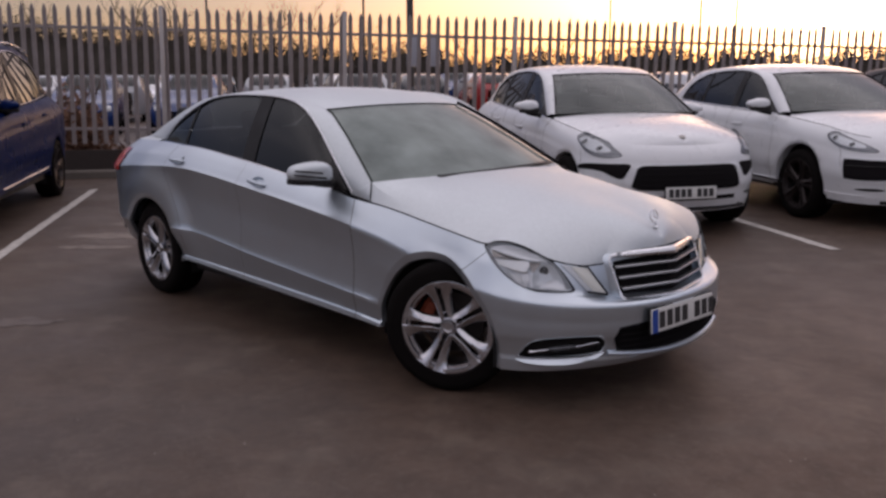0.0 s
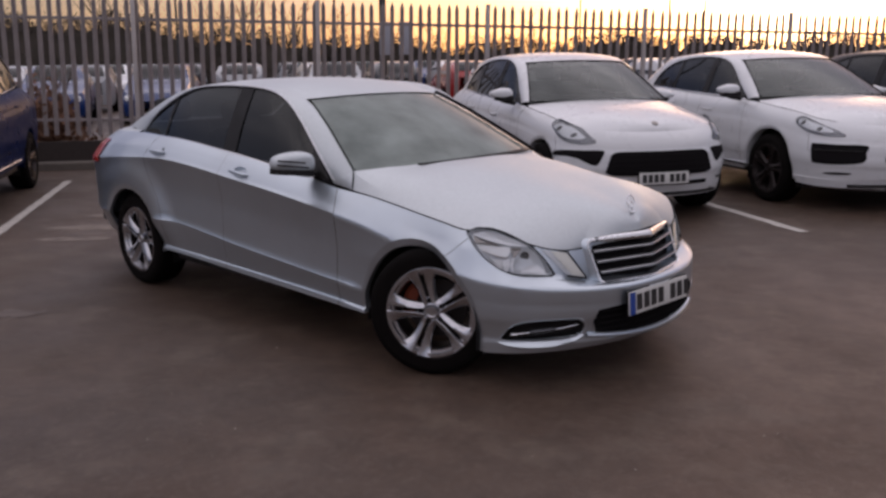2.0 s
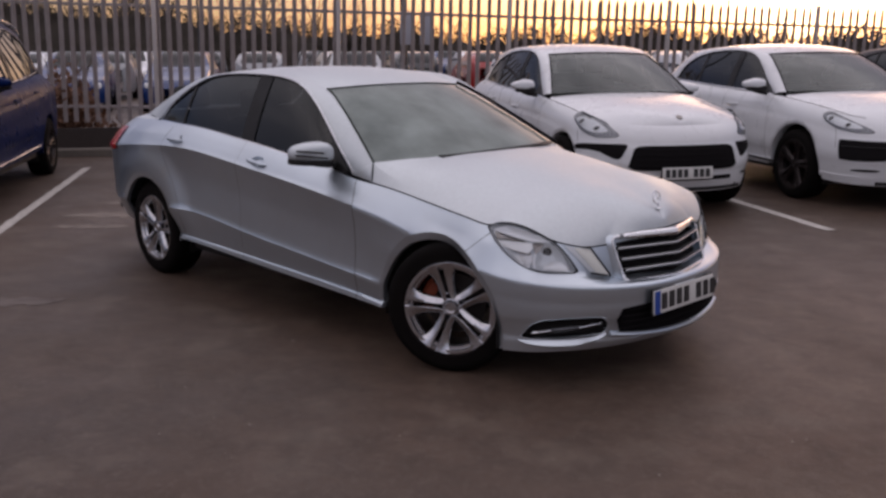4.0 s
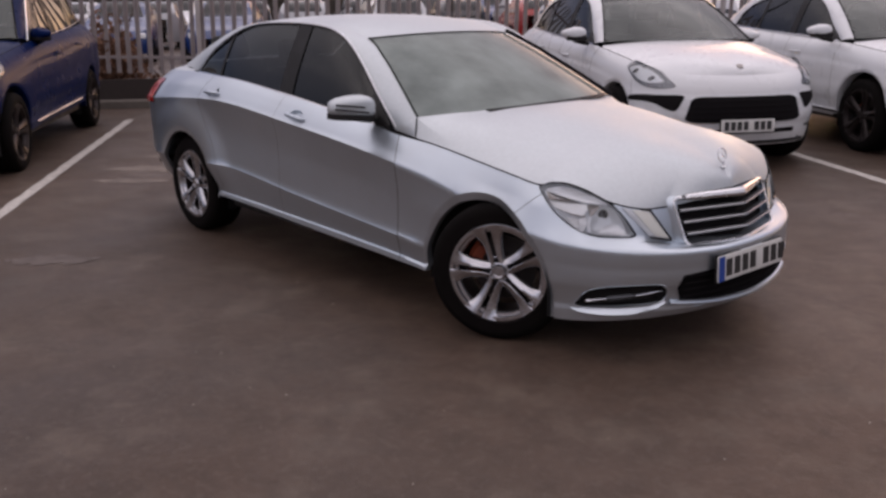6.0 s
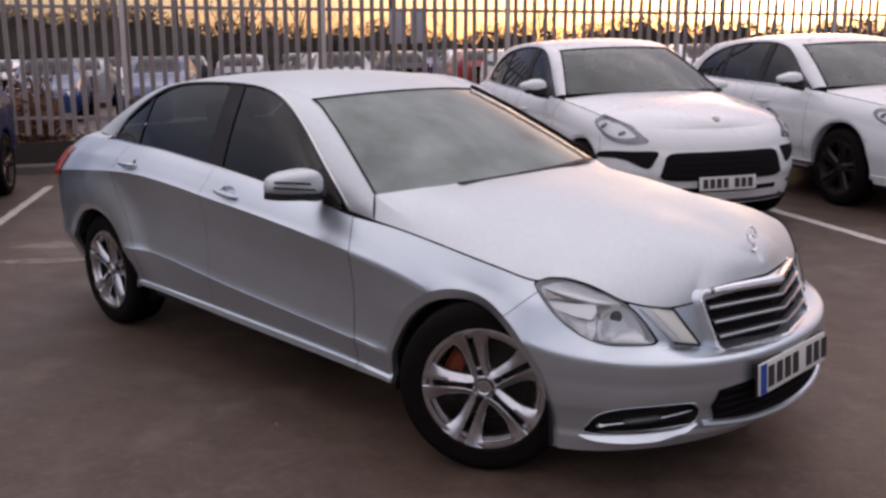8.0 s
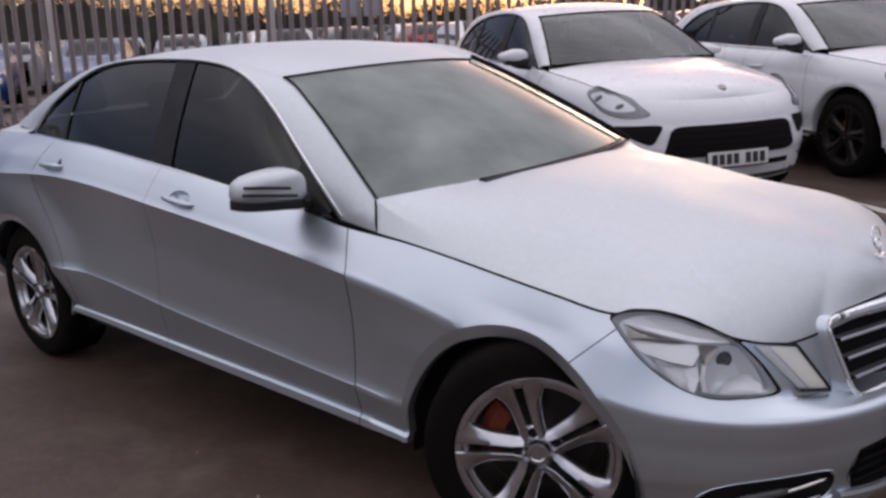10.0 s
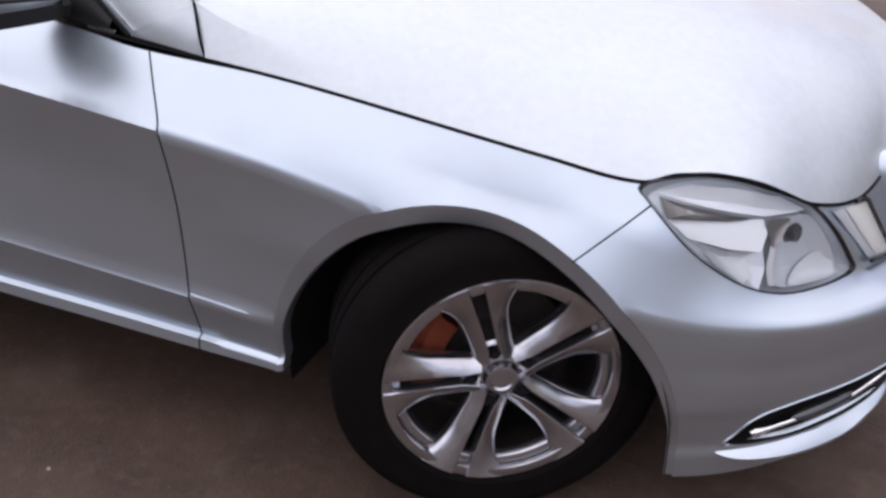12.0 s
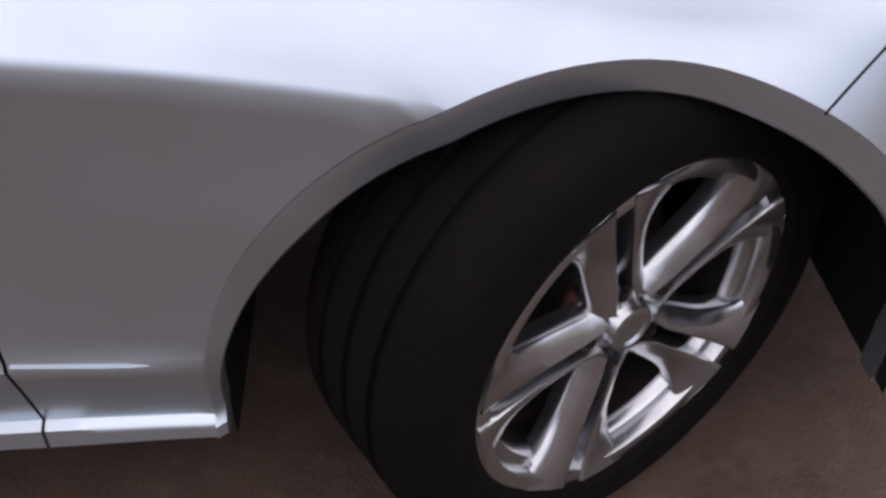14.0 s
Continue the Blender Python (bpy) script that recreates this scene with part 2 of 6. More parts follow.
class Shell:
    """The lower body of a car: rows of profile curves from the sill to the seam, each running round the car in plan. Right half, y counted as positive."""

    def __init__(self, stations, zs, wide, ws, noses, tails, front, rear, bulges, n_front=2.15, n_rear=3.0, prow=None, flare=None):
        self.front, self.rear, self.n_rear = front, rear, n_rear
        self.n_front = n_front if isinstance(n_front, tuple) else (n_front,) * len(zs)
        self.flare = flare
        self.prow = prow or (0.0,) * len(zs)
        self.z = [row if callable(row) else smooth(stations, row) for row in zs]
        self.w = [smooth(wide, row) for row in ws]
        self.noses, self.tails, self.bulges = noses, tails, bulges

    def plan(self, row, u):
        """x and y of a row at u: 0 to 1 round the nose, 1 to 2 along the side, 2 to 3 round the tail."""
        u = np.asarray(u, float)
        a = np.radians(90 * np.clip(u, 0, 1))
        b = np.radians(90 * np.clip(3 - u, 0, 1))
        xf = self.front + (self.noses[row] - self.front) * np.cos(a) ** (2 / self.n_front[row])
        yf = self.w[row](self.front) * np.sin(a) ** (2 / self.n_front[row])
        xf = xf + self.prow[row] * np.clip(1 - yf / 0.36, 0, 1)
        xs = self.front + (self.rear - self.front) * np.clip(u - 1, 0, 1)
        xr = self.rear + (self.tails[row] - self.rear) * np.cos(b) ** (2 / self.n_rear)
        yr = self.w[row](self.rear) * np.sin(b) ** (2 / self.n_rear)
        x = np.where(u < 1, xf, np.where(u > 2, xr, xs))
        y = np.where(u < 1, yf, np.where(u > 2, yr, self.w[row](xs)))
        return x, y

    def points(self, us):
        """An array, along u and up the rows, of places on the shell."""
        keys = []
        for row in range(len(self.z)):
            x, y = self.plan(row, us)
            keys.append(np.stack([x, y, self.z[row](x)], -1))
        out = [keys[0][:, None]]
        for a, b, (n, bulge) in zip(keys, keys[1:], self.bulges):
            side = (b - a) / np.maximum(np.linalg.norm(b - a, axis=-1, keepdims=True), 1e-6)
            along = np.gradient((a + b) / 2, axis=0)
            along /= np.maximum(np.linalg.norm(along, axis=-1, keepdims=True), 1e-6)
            push = np.cross(side, along)
            push *= np.sign((push[:, :2] * np.stack([np.sign(a[:, 0] - (self.front + self.rear) / 2) * 0.05, np.ones(len(a))], -1)).sum(-1, keepdims=True) + 1e-9)
            t = (np.arange(n) + 1) / n
            bulge = bulge((a + b)[:, 0] / 2) if callable(bulge) else np.full(len(a), bulge)
            out.append(a[:, None] + (b - a)[:, None] * t[None, :, None] + push[:, None] * (bulge[:, None] * 4 * t * (1 - t))[..., None])
        out = np.concatenate(out, 1)
        if self.flare:
            cx, cz, r, reach, band, height = self.flare
            d = np.clip((r + reach - np.hypot(out[..., 0] - cx, out[..., 2] - cz)) / band, 0, 1)
            out[..., 1] += height * d * d * (3 - 2 * d) * np.clip((out[..., 2] - 0.34) / 0.16, 0, 1) * np.clip((np.abs(out[..., 1]) - 0.6) / 0.2, 0, 1)
        return out

    def table(self):
        """Half widths over the side and the nose's flank, by x and height, worked out once."""
        xs = np.arange(self.rear, max(self.noses) - 0.02, 0.005)
        zs = np.arange(0.15, 1.30, 0.004)
        out = np.zeros((len(xs), len(zs)))
        flat = xs[xs <= self.front]
        p = self.points(1 + (self.front - flat) / (self.front - self.rear))
        for i in range(len(flat)):
            out[i] = np.interp(zs, p[i, :, 2], p[i, :, 1])
        p = self.points(np.linspace(0.05, 1, 200))[::-1]
        for i in range(len(flat), len(xs)):
            y = [np.interp(xs[i], p[:, j, 0], p[:, j, 1]) for j in range(p.shape[1])]
            z = [np.interp(xs[i], p[:, j, 0], p[:, j, 2]) for j in range(p.shape[1])]
            out[i] = np.interp(zs, z, y)
        self.xs, self.zs, self.ys = xs, zs, out

    def side(self, x, z):
        """The half width at x along the side and height z."""
        if not hasattr(self, "ys"):
            self.table()
        i = min(max((x - self.xs[0]) / 0.005, 0), len(self.xs) - 1.001)
        j = min(max((z - self.zs[0]) / 0.004, 0), len(self.zs) - 1.001)
        a, b = int(i), int(j)
        f, g, t = i - a, j - b, self.ys
        return float(t[a, b] * (1 - f) * (1 - g) + t[a + 1, b] * f * (1 - g) + t[a, b + 1] * (1 - f) * g + t[a + 1, b + 1] * f * g)

    def fascia(self):
        """A lookup of x by y and z over the nose."""
        us = np.linspace(0, 1.0, 90)
        p = self.points(us)

        def at(y, z):
            xs = [np.interp(y, p[:, j, 1], p[:, j, 0]) for j in range(p.shape[1])]
            zz = [np.interp(y, p[:, j, 1], p[:, j, 2]) for j in range(p.shape[1])]
            return float(np.interp(z, zz, xs))
        return at


def saloon_shell():
    stations = (0.80, 0.40, 0.10, -0.20, -0.40, -0.62, -1.5, -2.4, -2.9, -3.4, -3.95)
    wide = (0.10, -0.22, -0.40, -0.46, -0.62, -1.5, -2.4, -2.9, -3.2)
    sill = (0.212, 0.190, 0.204, 0.224, 0.240, 0.252, 0.284, 0.310, 0.30, 0.30, 0.33)
    lip = (0.235, 0.250, 0.246, 0.248, 0.259, 0.276, 0.310, 0.329, 0.33, 0.33, 0.37)
    trim = (0.330, 0.340, 0.350, 0.357, 0.368, 0.386, 0.455, 0.520, 0.52, 0.50, 0.50)
    crease = (0.482, 0.528, 0.600, 0.664, 0.710, 0.752, 0.858, 0.926, 0.905, 0.868, 0.850)
    seam = smooth((0.80, 0.70, 0.65, 0.636, 0.620, 0.60, 0.57, 0.535, 0.510, 0.475, 0.435, 0.397, 0.357, 0.312, 0.257, 0.10, -0.40, -0.62, -1.5, -2.4, -2.9, -3.4, -3.95),
                  (0.708, 0.703, 0.698, 0.690, 0.656, 0.655, 0.666, 0.684, 0.698, 0.725, 0.750, 0.764, 0.7710, 0.7685, 0.7515, 0.772, 0.845, 0.872, 0.978, 1.050, 1.06, 1.05, 1.00))
    up = lambda row, by: tuple(z + by for z in row)
    mid = tuple(0.45 * a + 0.55 * b for a, b in zip(trim, crease))
    shelf = smooth((0.80, 0.66, 0.60, 0.50, 0.40, 0.32, 0.24, 0.10, -0.20, -0.40, -0.62, -1.5, -2.4, -2.9, -3.4, -3.95),
                   (0.497, 0.516, 0.544, 0.560, 0.612, 0.668, 0.690, 0.692, 0.745, 0.783, 0.817, 0.923, 0.993, 0.990, 0.965, 0.930))
    zs = (sill, lip, up(lip, 0.006), trim, up(trim, 0.008), mid, crease, up(crease, 0.010), shelf, seam)
    ws = ((0.837, 0.841, 0.848, 0.8495, 0.856, 0.874, 0.880, 0.870, 0.795),
          (0.836, 0.84, 0.845, 0.8465, 0.853, 0.870, 0.875, 0.868, 0.815),
          (0.834, 0.832, 0.833, 0.8352, 0.841, 0.859, 0.866, 0.862, 0.822),
          (0.848, 0.848, 0.849, 0.858, 0.864, 0.884, 0.892, 0.896, 0.888),
          (0.85, 0.851, 0.85, 0.8525, 0.86, 0.88, 0.888, 0.892, 0.885),
          (0.853, 0.852, 0.85, 0.8508, 0.853, 0.873, 0.882, 0.892, 0.89),
          (0.857, 0.850, 0.858, 0.8623, 0.874, 0.9, 0.91, 0.906, 0.900),
          (0.852, 0.845, 0.8525, 0.856, 0.864, 0.89, 0.9, 0.899, 0.895),
          (0.803, 0.810, 0.817, 0.820, 0.828, 0.852, 0.853, 0.850, 0.828),
          (0.765, 0.767, 0.77, 0.7727, 0.78, 0.805, 0.79, 0.735, 0.7))
    noses = (0.79, 0.808, 0.805, 0.816, 0.820, 0.822, 0.822, 0.810, 0.684, 0.646)
    tails = (-3.80, -3.88, -3.90, -3.96, -3.98, -3.97, -3.95, -3.94, -3.905, -3.86)
    bulges = ((3, 0.0), (1, 0.0), (5, -0.001), (1, 0.0), (6, smooth((0.6, 0.1, -0.2), (0.002, 0.0, -0.003))), (6, smooth((0.6, 0.1, -0.2), (0.001, 0.0, -0.003))), (1, 0.0), (5, smooth((0.6, 0.2, 0.0, -0.6), (-0.002, 0.0, 0.001, 0.001))), (6, smooth((0.6, 0.2, 0.0, -0.6, -2.6, -3.2), (0.002, 0.001, 0.001, 0.001, 0.003, 0.004))))
    return Shell(stations, zs, wide, ws, noses, tails, 0.10, -3.2, bulges, (2.18,) * 7 + (2.22, 2.8, 2.8), 2.3, (0.0,) * 8 + (0.03, 0.058), (-2.856, 0.325, 0.385, 0.25, 0.20, 0.032))


# ---- building tools ----
def mesh_of(name, verts, faces, mat, sharp=28.0):
    me = bpy.data.meshes.new(name)
    me.from_pydata([tuple(map(float, v)) for v in verts], [], faces)
    me.materials.append(mat)
    bm = bmesh.new()
    bm.from_mesh(me)
    bmesh.ops.remove_doubles(bm, verts=bm.verts, dist=1e-5)
    bmesh.ops.recalc_face_normals(bm, faces=bm.faces)
    bm.to_mesh(me)
    bm.free()
    me.shade_smooth()
    me.set_sharp_from_angle(angle=radians(sharp))
    return me


def part(name, shape, mat, parent=None, label="", sharp=28.0):
    """Links one mesh (verts, faces) as an object under a thing or a part."""
    ob = new(name, shape if isinstance(shape, bpy.types.Mesh) else mesh_of(name, *shape, mat, sharp))
    ob.parent = parent
    if label:
        ob["label"] = label
    return ob


def thing(name, label, category, group="", kind="", m=None):
    ob = tagged(new(name), label, category, group, kind)
    ob.empty_display_size = 0.1
    if m is not None:
        ob.matrix_world = m
    return ob


def grid(p, ring=False):
    """Faces over an array of places."""
    p = np.asarray(p, float)
    n, k = p.shape[:2]
    faces = [(i * k + j, (i + 1) % n * k + j, (i + 1) % n * k + j + 1, i * k + j + 1) for i in range(n if ring else n - 1) for j in range(k - 1)]
    return p.reshape(-1, 3), faces


def join(*shapes):
    verts, faces = [], []
    for v, f in shapes:
        o = len(verts)
        verts += [tuple(a) for a in v]
        faces += [tuple(i + o for i in c) for c in f]
    return verts, faces


def mirror(shape):
    v, f = shape
    return [(a[0], -a[1], a[2]) for a in v], [tuple(reversed(c)) for c in f]


def block(c, s, r=0.0):
    """A box at c of the full sizes s, its edges rounded off by r."""
    bm = bmesh.new()
    bmesh.ops.create_cube(bm, size=1.0)
    bmesh.ops.scale(bm, vec=s, verts=bm.verts)
    if r:
        bmesh.ops.bevel(bm, geom=list(bm.edges), offset=r, segments=2, affect="EDGES", profile=0.6)
    bmesh.ops.translate(bm, vec=c, verts=bm.verts)
    out = [tuple(v.co) for v in bm.verts], [tuple(v.index for v in f.verts) for f in bm.faces]
    bm.free()
    return out


def moved(shape, m):
    v, f = shape
    return [tuple(m @ Vector(a)) for a in v], f


def lathe(profile, steps=48, axis="y"):
    """Turns a profile of (radius, along) about the y axis."""
    a = np.linspace(0, 2 * np.pi, steps, endpoint=False)
    pr = np.array(profile, float)
    p = np.stack([np.outer(np.cos(a), pr[:, 0]), np.tile(pr[:, 1], (steps, 1)), np.outer(np.sin(a), pr[:, 0])], -1)
    return grid(p, ring=True)


def tube(path, r, sides=8, closed=False):
    """A round bar along a path; r a number or one for each place."""
    path = np.asarray(path, float)
    n = len(path)
    rs = np.full(n, r) if np.isscalar(r) else np.asarray(r, float)
    along = np.gradient(path, axis=0)
    along /= np.maximum(np.linalg.norm(along, axis=1, keepdims=True), 1e-9)
    ref = np.array([0, 0, 1.0]) if abs(along[:, 2]).max() < 0.95 else np.array([1.0, 0.1, 0])
    s = np.cross(along, ref)
    s /= np.maximum(np.linalg.norm(s, axis=1, keepdims=True), 1e-9)
    t = np.cross(s, along)
    a = np.linspace(0, 2 * np.pi, sides + 1)
    p = path[:, None] + rs[:, None, None] * (np.cos(a)[None, :, None] * s[:, None] + np.sin(a)[None, :, None] * t[:, None])
    v, f = grid(p)
    v = list(map(tuple, v))
    if not closed:
        f = f + [tuple(range(sides)), tuple((n - 1) * (sides + 1) + i for i in range(sides))]
    return v, f


def smooth_curve(points, n):
    """n places along a rounded curve (Catmull-Rom) through the points."""
    pts = np.array(points, float)
    ext = np.vstack([2 * pts[0] - pts[1], pts, 2 * pts[-1] - pts[-2]])
    out = []
    for q in np.linspace(0, len(pts) - 1, n):
        i = min(int(q), len(pts) - 2)
        t = q - i
        a, b, c, d = ext[i:i + 4]
        out.append(0.5 * (2 * b + (c - a) * t + (2 * a - 5 * b + 4 * c - d) * t * t + (3 * b - a - 3 * c + d) * t ** 3))
    return np.array(out)


def rounded_loop(points, n):
    pts = np.array(points, float)
    k = len(pts)
    out = []
    for q in np.linspace(0, k, n, endpoint=False):
        i, t = int(q), q - int(q)
        a, b, c, d = (pts[(i + o) % k] for o in (-1, 0, 1, 2))
        out.append(0.5 * (2 * b + (c - a) * t + (2 * a - 5 * b + 4 * c - d) * t * t + (3 * b - a - 3 * c + d) * t ** 3))
    return np.array(out)


# ---- cars ----
def shell_columns(shell, a, b, step):
    """Stations from u a to u b, about step metres apart along the side."""
    us = [a]
    while us[-1] < b - 1e-6:
        u = us[-1]
        d = step / (shell.front - shell.rear) if 1 <= u < 2 else step / 1.15
        stop = 1.0 if u < 1 - 1e-9 else 2.0 if u < 2 - 1e-9 else 3.0
        us.append(min(u + d, stop, b))
    return np.array(us)


def u_of(shell, x):
    return 1 + (shell.front - x) / (shell.front - shell.rear)


def inside(a, b, loop):
    """Which places (a, b) lie within a closed outline."""
    hit = np.zeros(a.shape, bool)
    for (x0, z0), (x1, z1) in zip(loop, np.roll(loop, -1, 0)):
        if z0 != z1:
            hit ^= ((z0 > b) != (z1 > b)) & (a < (x1 - x0) * (b - z0) / (z1 - z0) + x0)
    return hit


def panel(shell, a, b, arches, step=0.022, low=0, high=None, warp=None, holes=()):
    """The part of the shell between two stations, with the wheel arches cut out round their centres (x, z, radius)."""
    p = shell.points(shell_columns(shell, a, b, step))[:, low:high]
    n, k = p.shape[:2]
    if warp:
        p[..., 0] += warp(p[..., 0], p[..., 2])
        for i in range(n):
            for j in range(k):
                if abs(warp(p[i, j, 0], p[i, j, 2])) > 1e-4:
                    p[i, j, 1] = shell.side(p[i, j, 0], p[i, j, 2])
    gone = np.zeros((n - 1, k - 1), bool)
    for cx, cz, r in arches:
        def radius(q):
            return np.where(q[..., 2] > cz, np.hypot(q[..., 0] - cx, q[..., 2] - cz), np.abs(q[..., 0] - cx))
        mid = (p[:-1, :-1] + p[1:, :-1] + p[:-1, 1:] + p[1:, 1:]) / 4
        cut = (radius(mid) < r)
        gone |= cut
        touch = np.zeros((n, k), bool)
        keep = np.zeros((n, k), bool)
        for di in (0, 1):
            for dj in (0, 1):
                touch[di:n - 1 + di, dj:k - 1 + dj] |= cut
                keep[di:n - 1 + di, dj:k - 1 + dj] |= ~cut
        for i, j in zip(*np.where(touch & keep)):
            x, y, z = p[i, j]
            if z > cz:
                f = r / max(math.hypot(x - cx, z - cz), 1e-6)
                p[i, j, 0], p[i, j, 2] = cx + (x - cx) * f, cz + (z - cz) * f
            else:
                p[i, j, 0] = cx + math.copysign(r, x - cx)
            p[i, j, 1] = shell.side(p[i, j, 0], p[i, j, 2])
    for loop, axis, lookup in holes:
        mid = (p[:-1, :-1] + p[1:, :-1] + p[:-1, 1:] + p[1:, 1:]) / 4
        cut = inside(mid[..., axis], mid[..., 2], loop)
        gone |= cut
        touch = np.zeros((n, k), bool)
        keep = np.zeros((n, k), bool)
        for di in (0, 1):
            for dj in (0, 1):
                touch[di:n - 1 + di, dj:k - 1 + dj] |= cut
                keep[di:n - 1 + di, dj:k - 1 + dj] |= ~gone
        fine = np.concatenate([loop + (np.roll(loop, -1, 0) - loop) * t for t in (0, 0.25, 0.5, 0.75)])
        for i, j in zip(*np.where(touch & keep)):
            q = fine[np.argmin(((fine - p[i, j, [axis, 2]]) ** 2).sum(1))]
            p[i, j, axis], p[i, j, 2] = q
            p[i, j, 1 - axis] = lookup(*q)
    faces = [(i * k + j, (i + 1) * k + j, (i + 1) * k + j + 1, i * k + j + 1) for i in range(n - 1) for j in range(k - 1) if not gone[i, j]]
    v = p.reshape(-1, 3) * np.array([1, -1, 1])
    used = sorted({i for f in faces for i in f})
    back = {o: i for i, o in enumerate(used)}
    return [tuple(v[i]) for i in used], [tuple(back[i] for i in f) for f in faces]


def arch_lip(shell, cx, cz, r, inner, foot_front, foot_rear, taper=(1.0, 1.0), turn_in=0.10):
    """The upright flange round a wheel opening, and its rolled inner edge."""
    path = [(cx + r, z, 1) for z in np.linspace(foot_front, cz, 6)[:-1]]
    path += [(cx + r * math.cos(a), cz + r * math.sin(a), 0) for a in np.linspace(0, math.pi, 48)]
    path += [(cx - r, z, 1) for z in np.linspace(cz, foot_rear, 6)[1:]]
    rows = []
    for x, z, straight in path:
        y = shell.side(x, z)
        dx, dz = (math.copysign(1, x - cx), 0) if straight else ((x - cx) / r, (z - cz) / r)
        low = min(1.0, max(0.0, (cz + 0.75 * r - z) / (0.8 * r)))
        w = (r - inner) * (1 + (taper[x < cx] - 1) * low * low * (3 - 2 * low))
        ring = []
        for f, out in ((0.0, 0.0009), (0.06, 0.0006), (0.35, -0.0022), (0.92, -0.007), (1.0, -0.010), (1.02, -0.02), (1.02, -turn_in)):
            own = y + (shell.side(x - dx * w * min(f, 1.0), z) - y) * low if x > cx else y
            ring.append((x - dx * w * f, -(own + out * (1 - 0.9 * low if x > cx and 0.1 < f <= 1 else 1)), z - dz * w * f))
        rows.append(ring)
    return grid(rows)


def wheel_house(cx, cz, r, y, depth):
    """The dark liner inside a wheel arch."""
    edge = [(cx + r, z) for z in np.linspace(0.20, cz, 4)[:-1]] + [(cx + r * math.cos(t), cz + r * math.sin(t)) for t in np.linspace(0, math.pi, 30)] + [(cx - r, z) for z in np.linspace(cz, 0.20, 4)[1:]]
    rows = [[(x, -yy, z) for yy in np.linspace(y, y - depth, 4)] + [(cx, -(y - depth), cz)] for x, z in edge]
    return grid(rows)


def bonnet(shell, spine, rear_edge, crown=3.2, dome=0.0, n=70, k=26):
    """Half a bonnet between the seam and the spine; spine: x from, x to and its height curve; rear_edge: the corner by the windscreen."""
    x0, x1, zc = spine
    xr, yr, zr = rear_edge
    us = np.concatenate([np.linspace(u_of(shell, xr + 0.04), 1, n // 2), np.linspace(1, 0, n // 2)[1:]])
    edge = shell.points(us)[:, -1]
    q = np.linspace(0, 1, len(us))
    soft = (np.arange(len(us))[:, None] - np.arange(len(us))[None]) * 50.0 / len(us)
    soft = np.exp(-(soft / 2.6) ** 2)
    calm = (soft * edge[:, 2]).sum(1) / soft.sum(1)
    rows = []
    for i, t in enumerate(q):
        e = edge[i]
        c = np.array([x0 + (x1 - x0) * t, 0, 0])
        c[2] = zc(c[0])
        lift = max(0.0, 1 - t / 0.55) ** 1.5
        row = []
        for s in np.concatenate([np.linspace(0, 0.93, k - 5) ** 0.8, [0.955, 0.966, 0.978, 0.99, 1.0]]):
            p = c + (e - c) * s
            pw = crown + 5 * lift
            p[2] = c[2] + (calm[i] - c[2]) * (0.25 * s ** 2 + 0.75 * s ** pw) + (e[2] - calm[i]) * s ** 16
            d = abs(p[1]) / 0.36
            p[2] += dome * math.exp(-d ** 6) * (1 - s ** 8) * min(1, 4 * (1 - t))
            w = max(0.0, 1 - t / 0.22)
            w = w * w * (3 - 2 * w)
            f = min(1.0, s / 0.955)
            r = np.array([xr + (x0 - xr) * (1 - f * f), yr * f, zr + (c[2] - zr) * (1 - f * f)])
            if s > 0.955:
                r = r + (edge[0] - r) * (s - 0.955) / 0.045
            p = p * (1 - w) + r * w
            row.append((p[0], -p[1], p[2]))
        rows.append(row)
    return grid(rows)


def across(rows, bow, rise, k=21, power=2.0):
    """A sheet between a right edge and its mirror image, bowed ahead by bow and up by rise at each row."""
    out = []
    for (x, y, z), b, h in zip(rows, bow, rise):
        out.append([(x + b * (1 - abs(t) ** power), t * y, z + h * (1 - abs(t) ** power)) for t in np.linspace(-1, 1, k)])
    return grid(out)


def ribbon(a, b, bulge=0.0, k=7):
    """A sheet between two edges, pushed out by bulge."""
    a, b = np.array(a), np.array(b)
    mid = []
    for p, q in zip(a, b):
        row = []
        for t in np.linspace(0, 1, k):
            c = p + (q - p) * t
            c = c + np.array([0, -1.0, 0.6]) * bulge * 4 * t * (1 - t)
            row.append(tuple(c))
        mid.append(row)
    return grid(mid)


def tyre_shape(r, width, rim):
    """A tyre with a ribbed tread, a rounded shoulder and a rim guard beside the flange."""
    w = width / 2
    prof = [(rim, -w * 0.84), (rim + 0.008, -w * 0.90), (rim + 0.016, -w * 0.975), (rim + 0.022, -w * 0.96), ((r + rim) / 2, -w), (r - 0.032, -w * 0.965), (r - 0.014, -w * 0.88), (r - 0.005, -w * 0.77), (r - 0.002, -w * 0.70)]
    groove = []
    for g in (-0.42, 0.0, 0.42):
        groove += [(r, w * (g - 0.055)), (r - 0.007, w * (g - 0.05)), (r - 0.007, w * (g + 0.05)), (r, w * (g + 0.055))]
    prof += groove + [(a, -b) for a, b in reversed(prof)]
    return lathe(prof, 72)


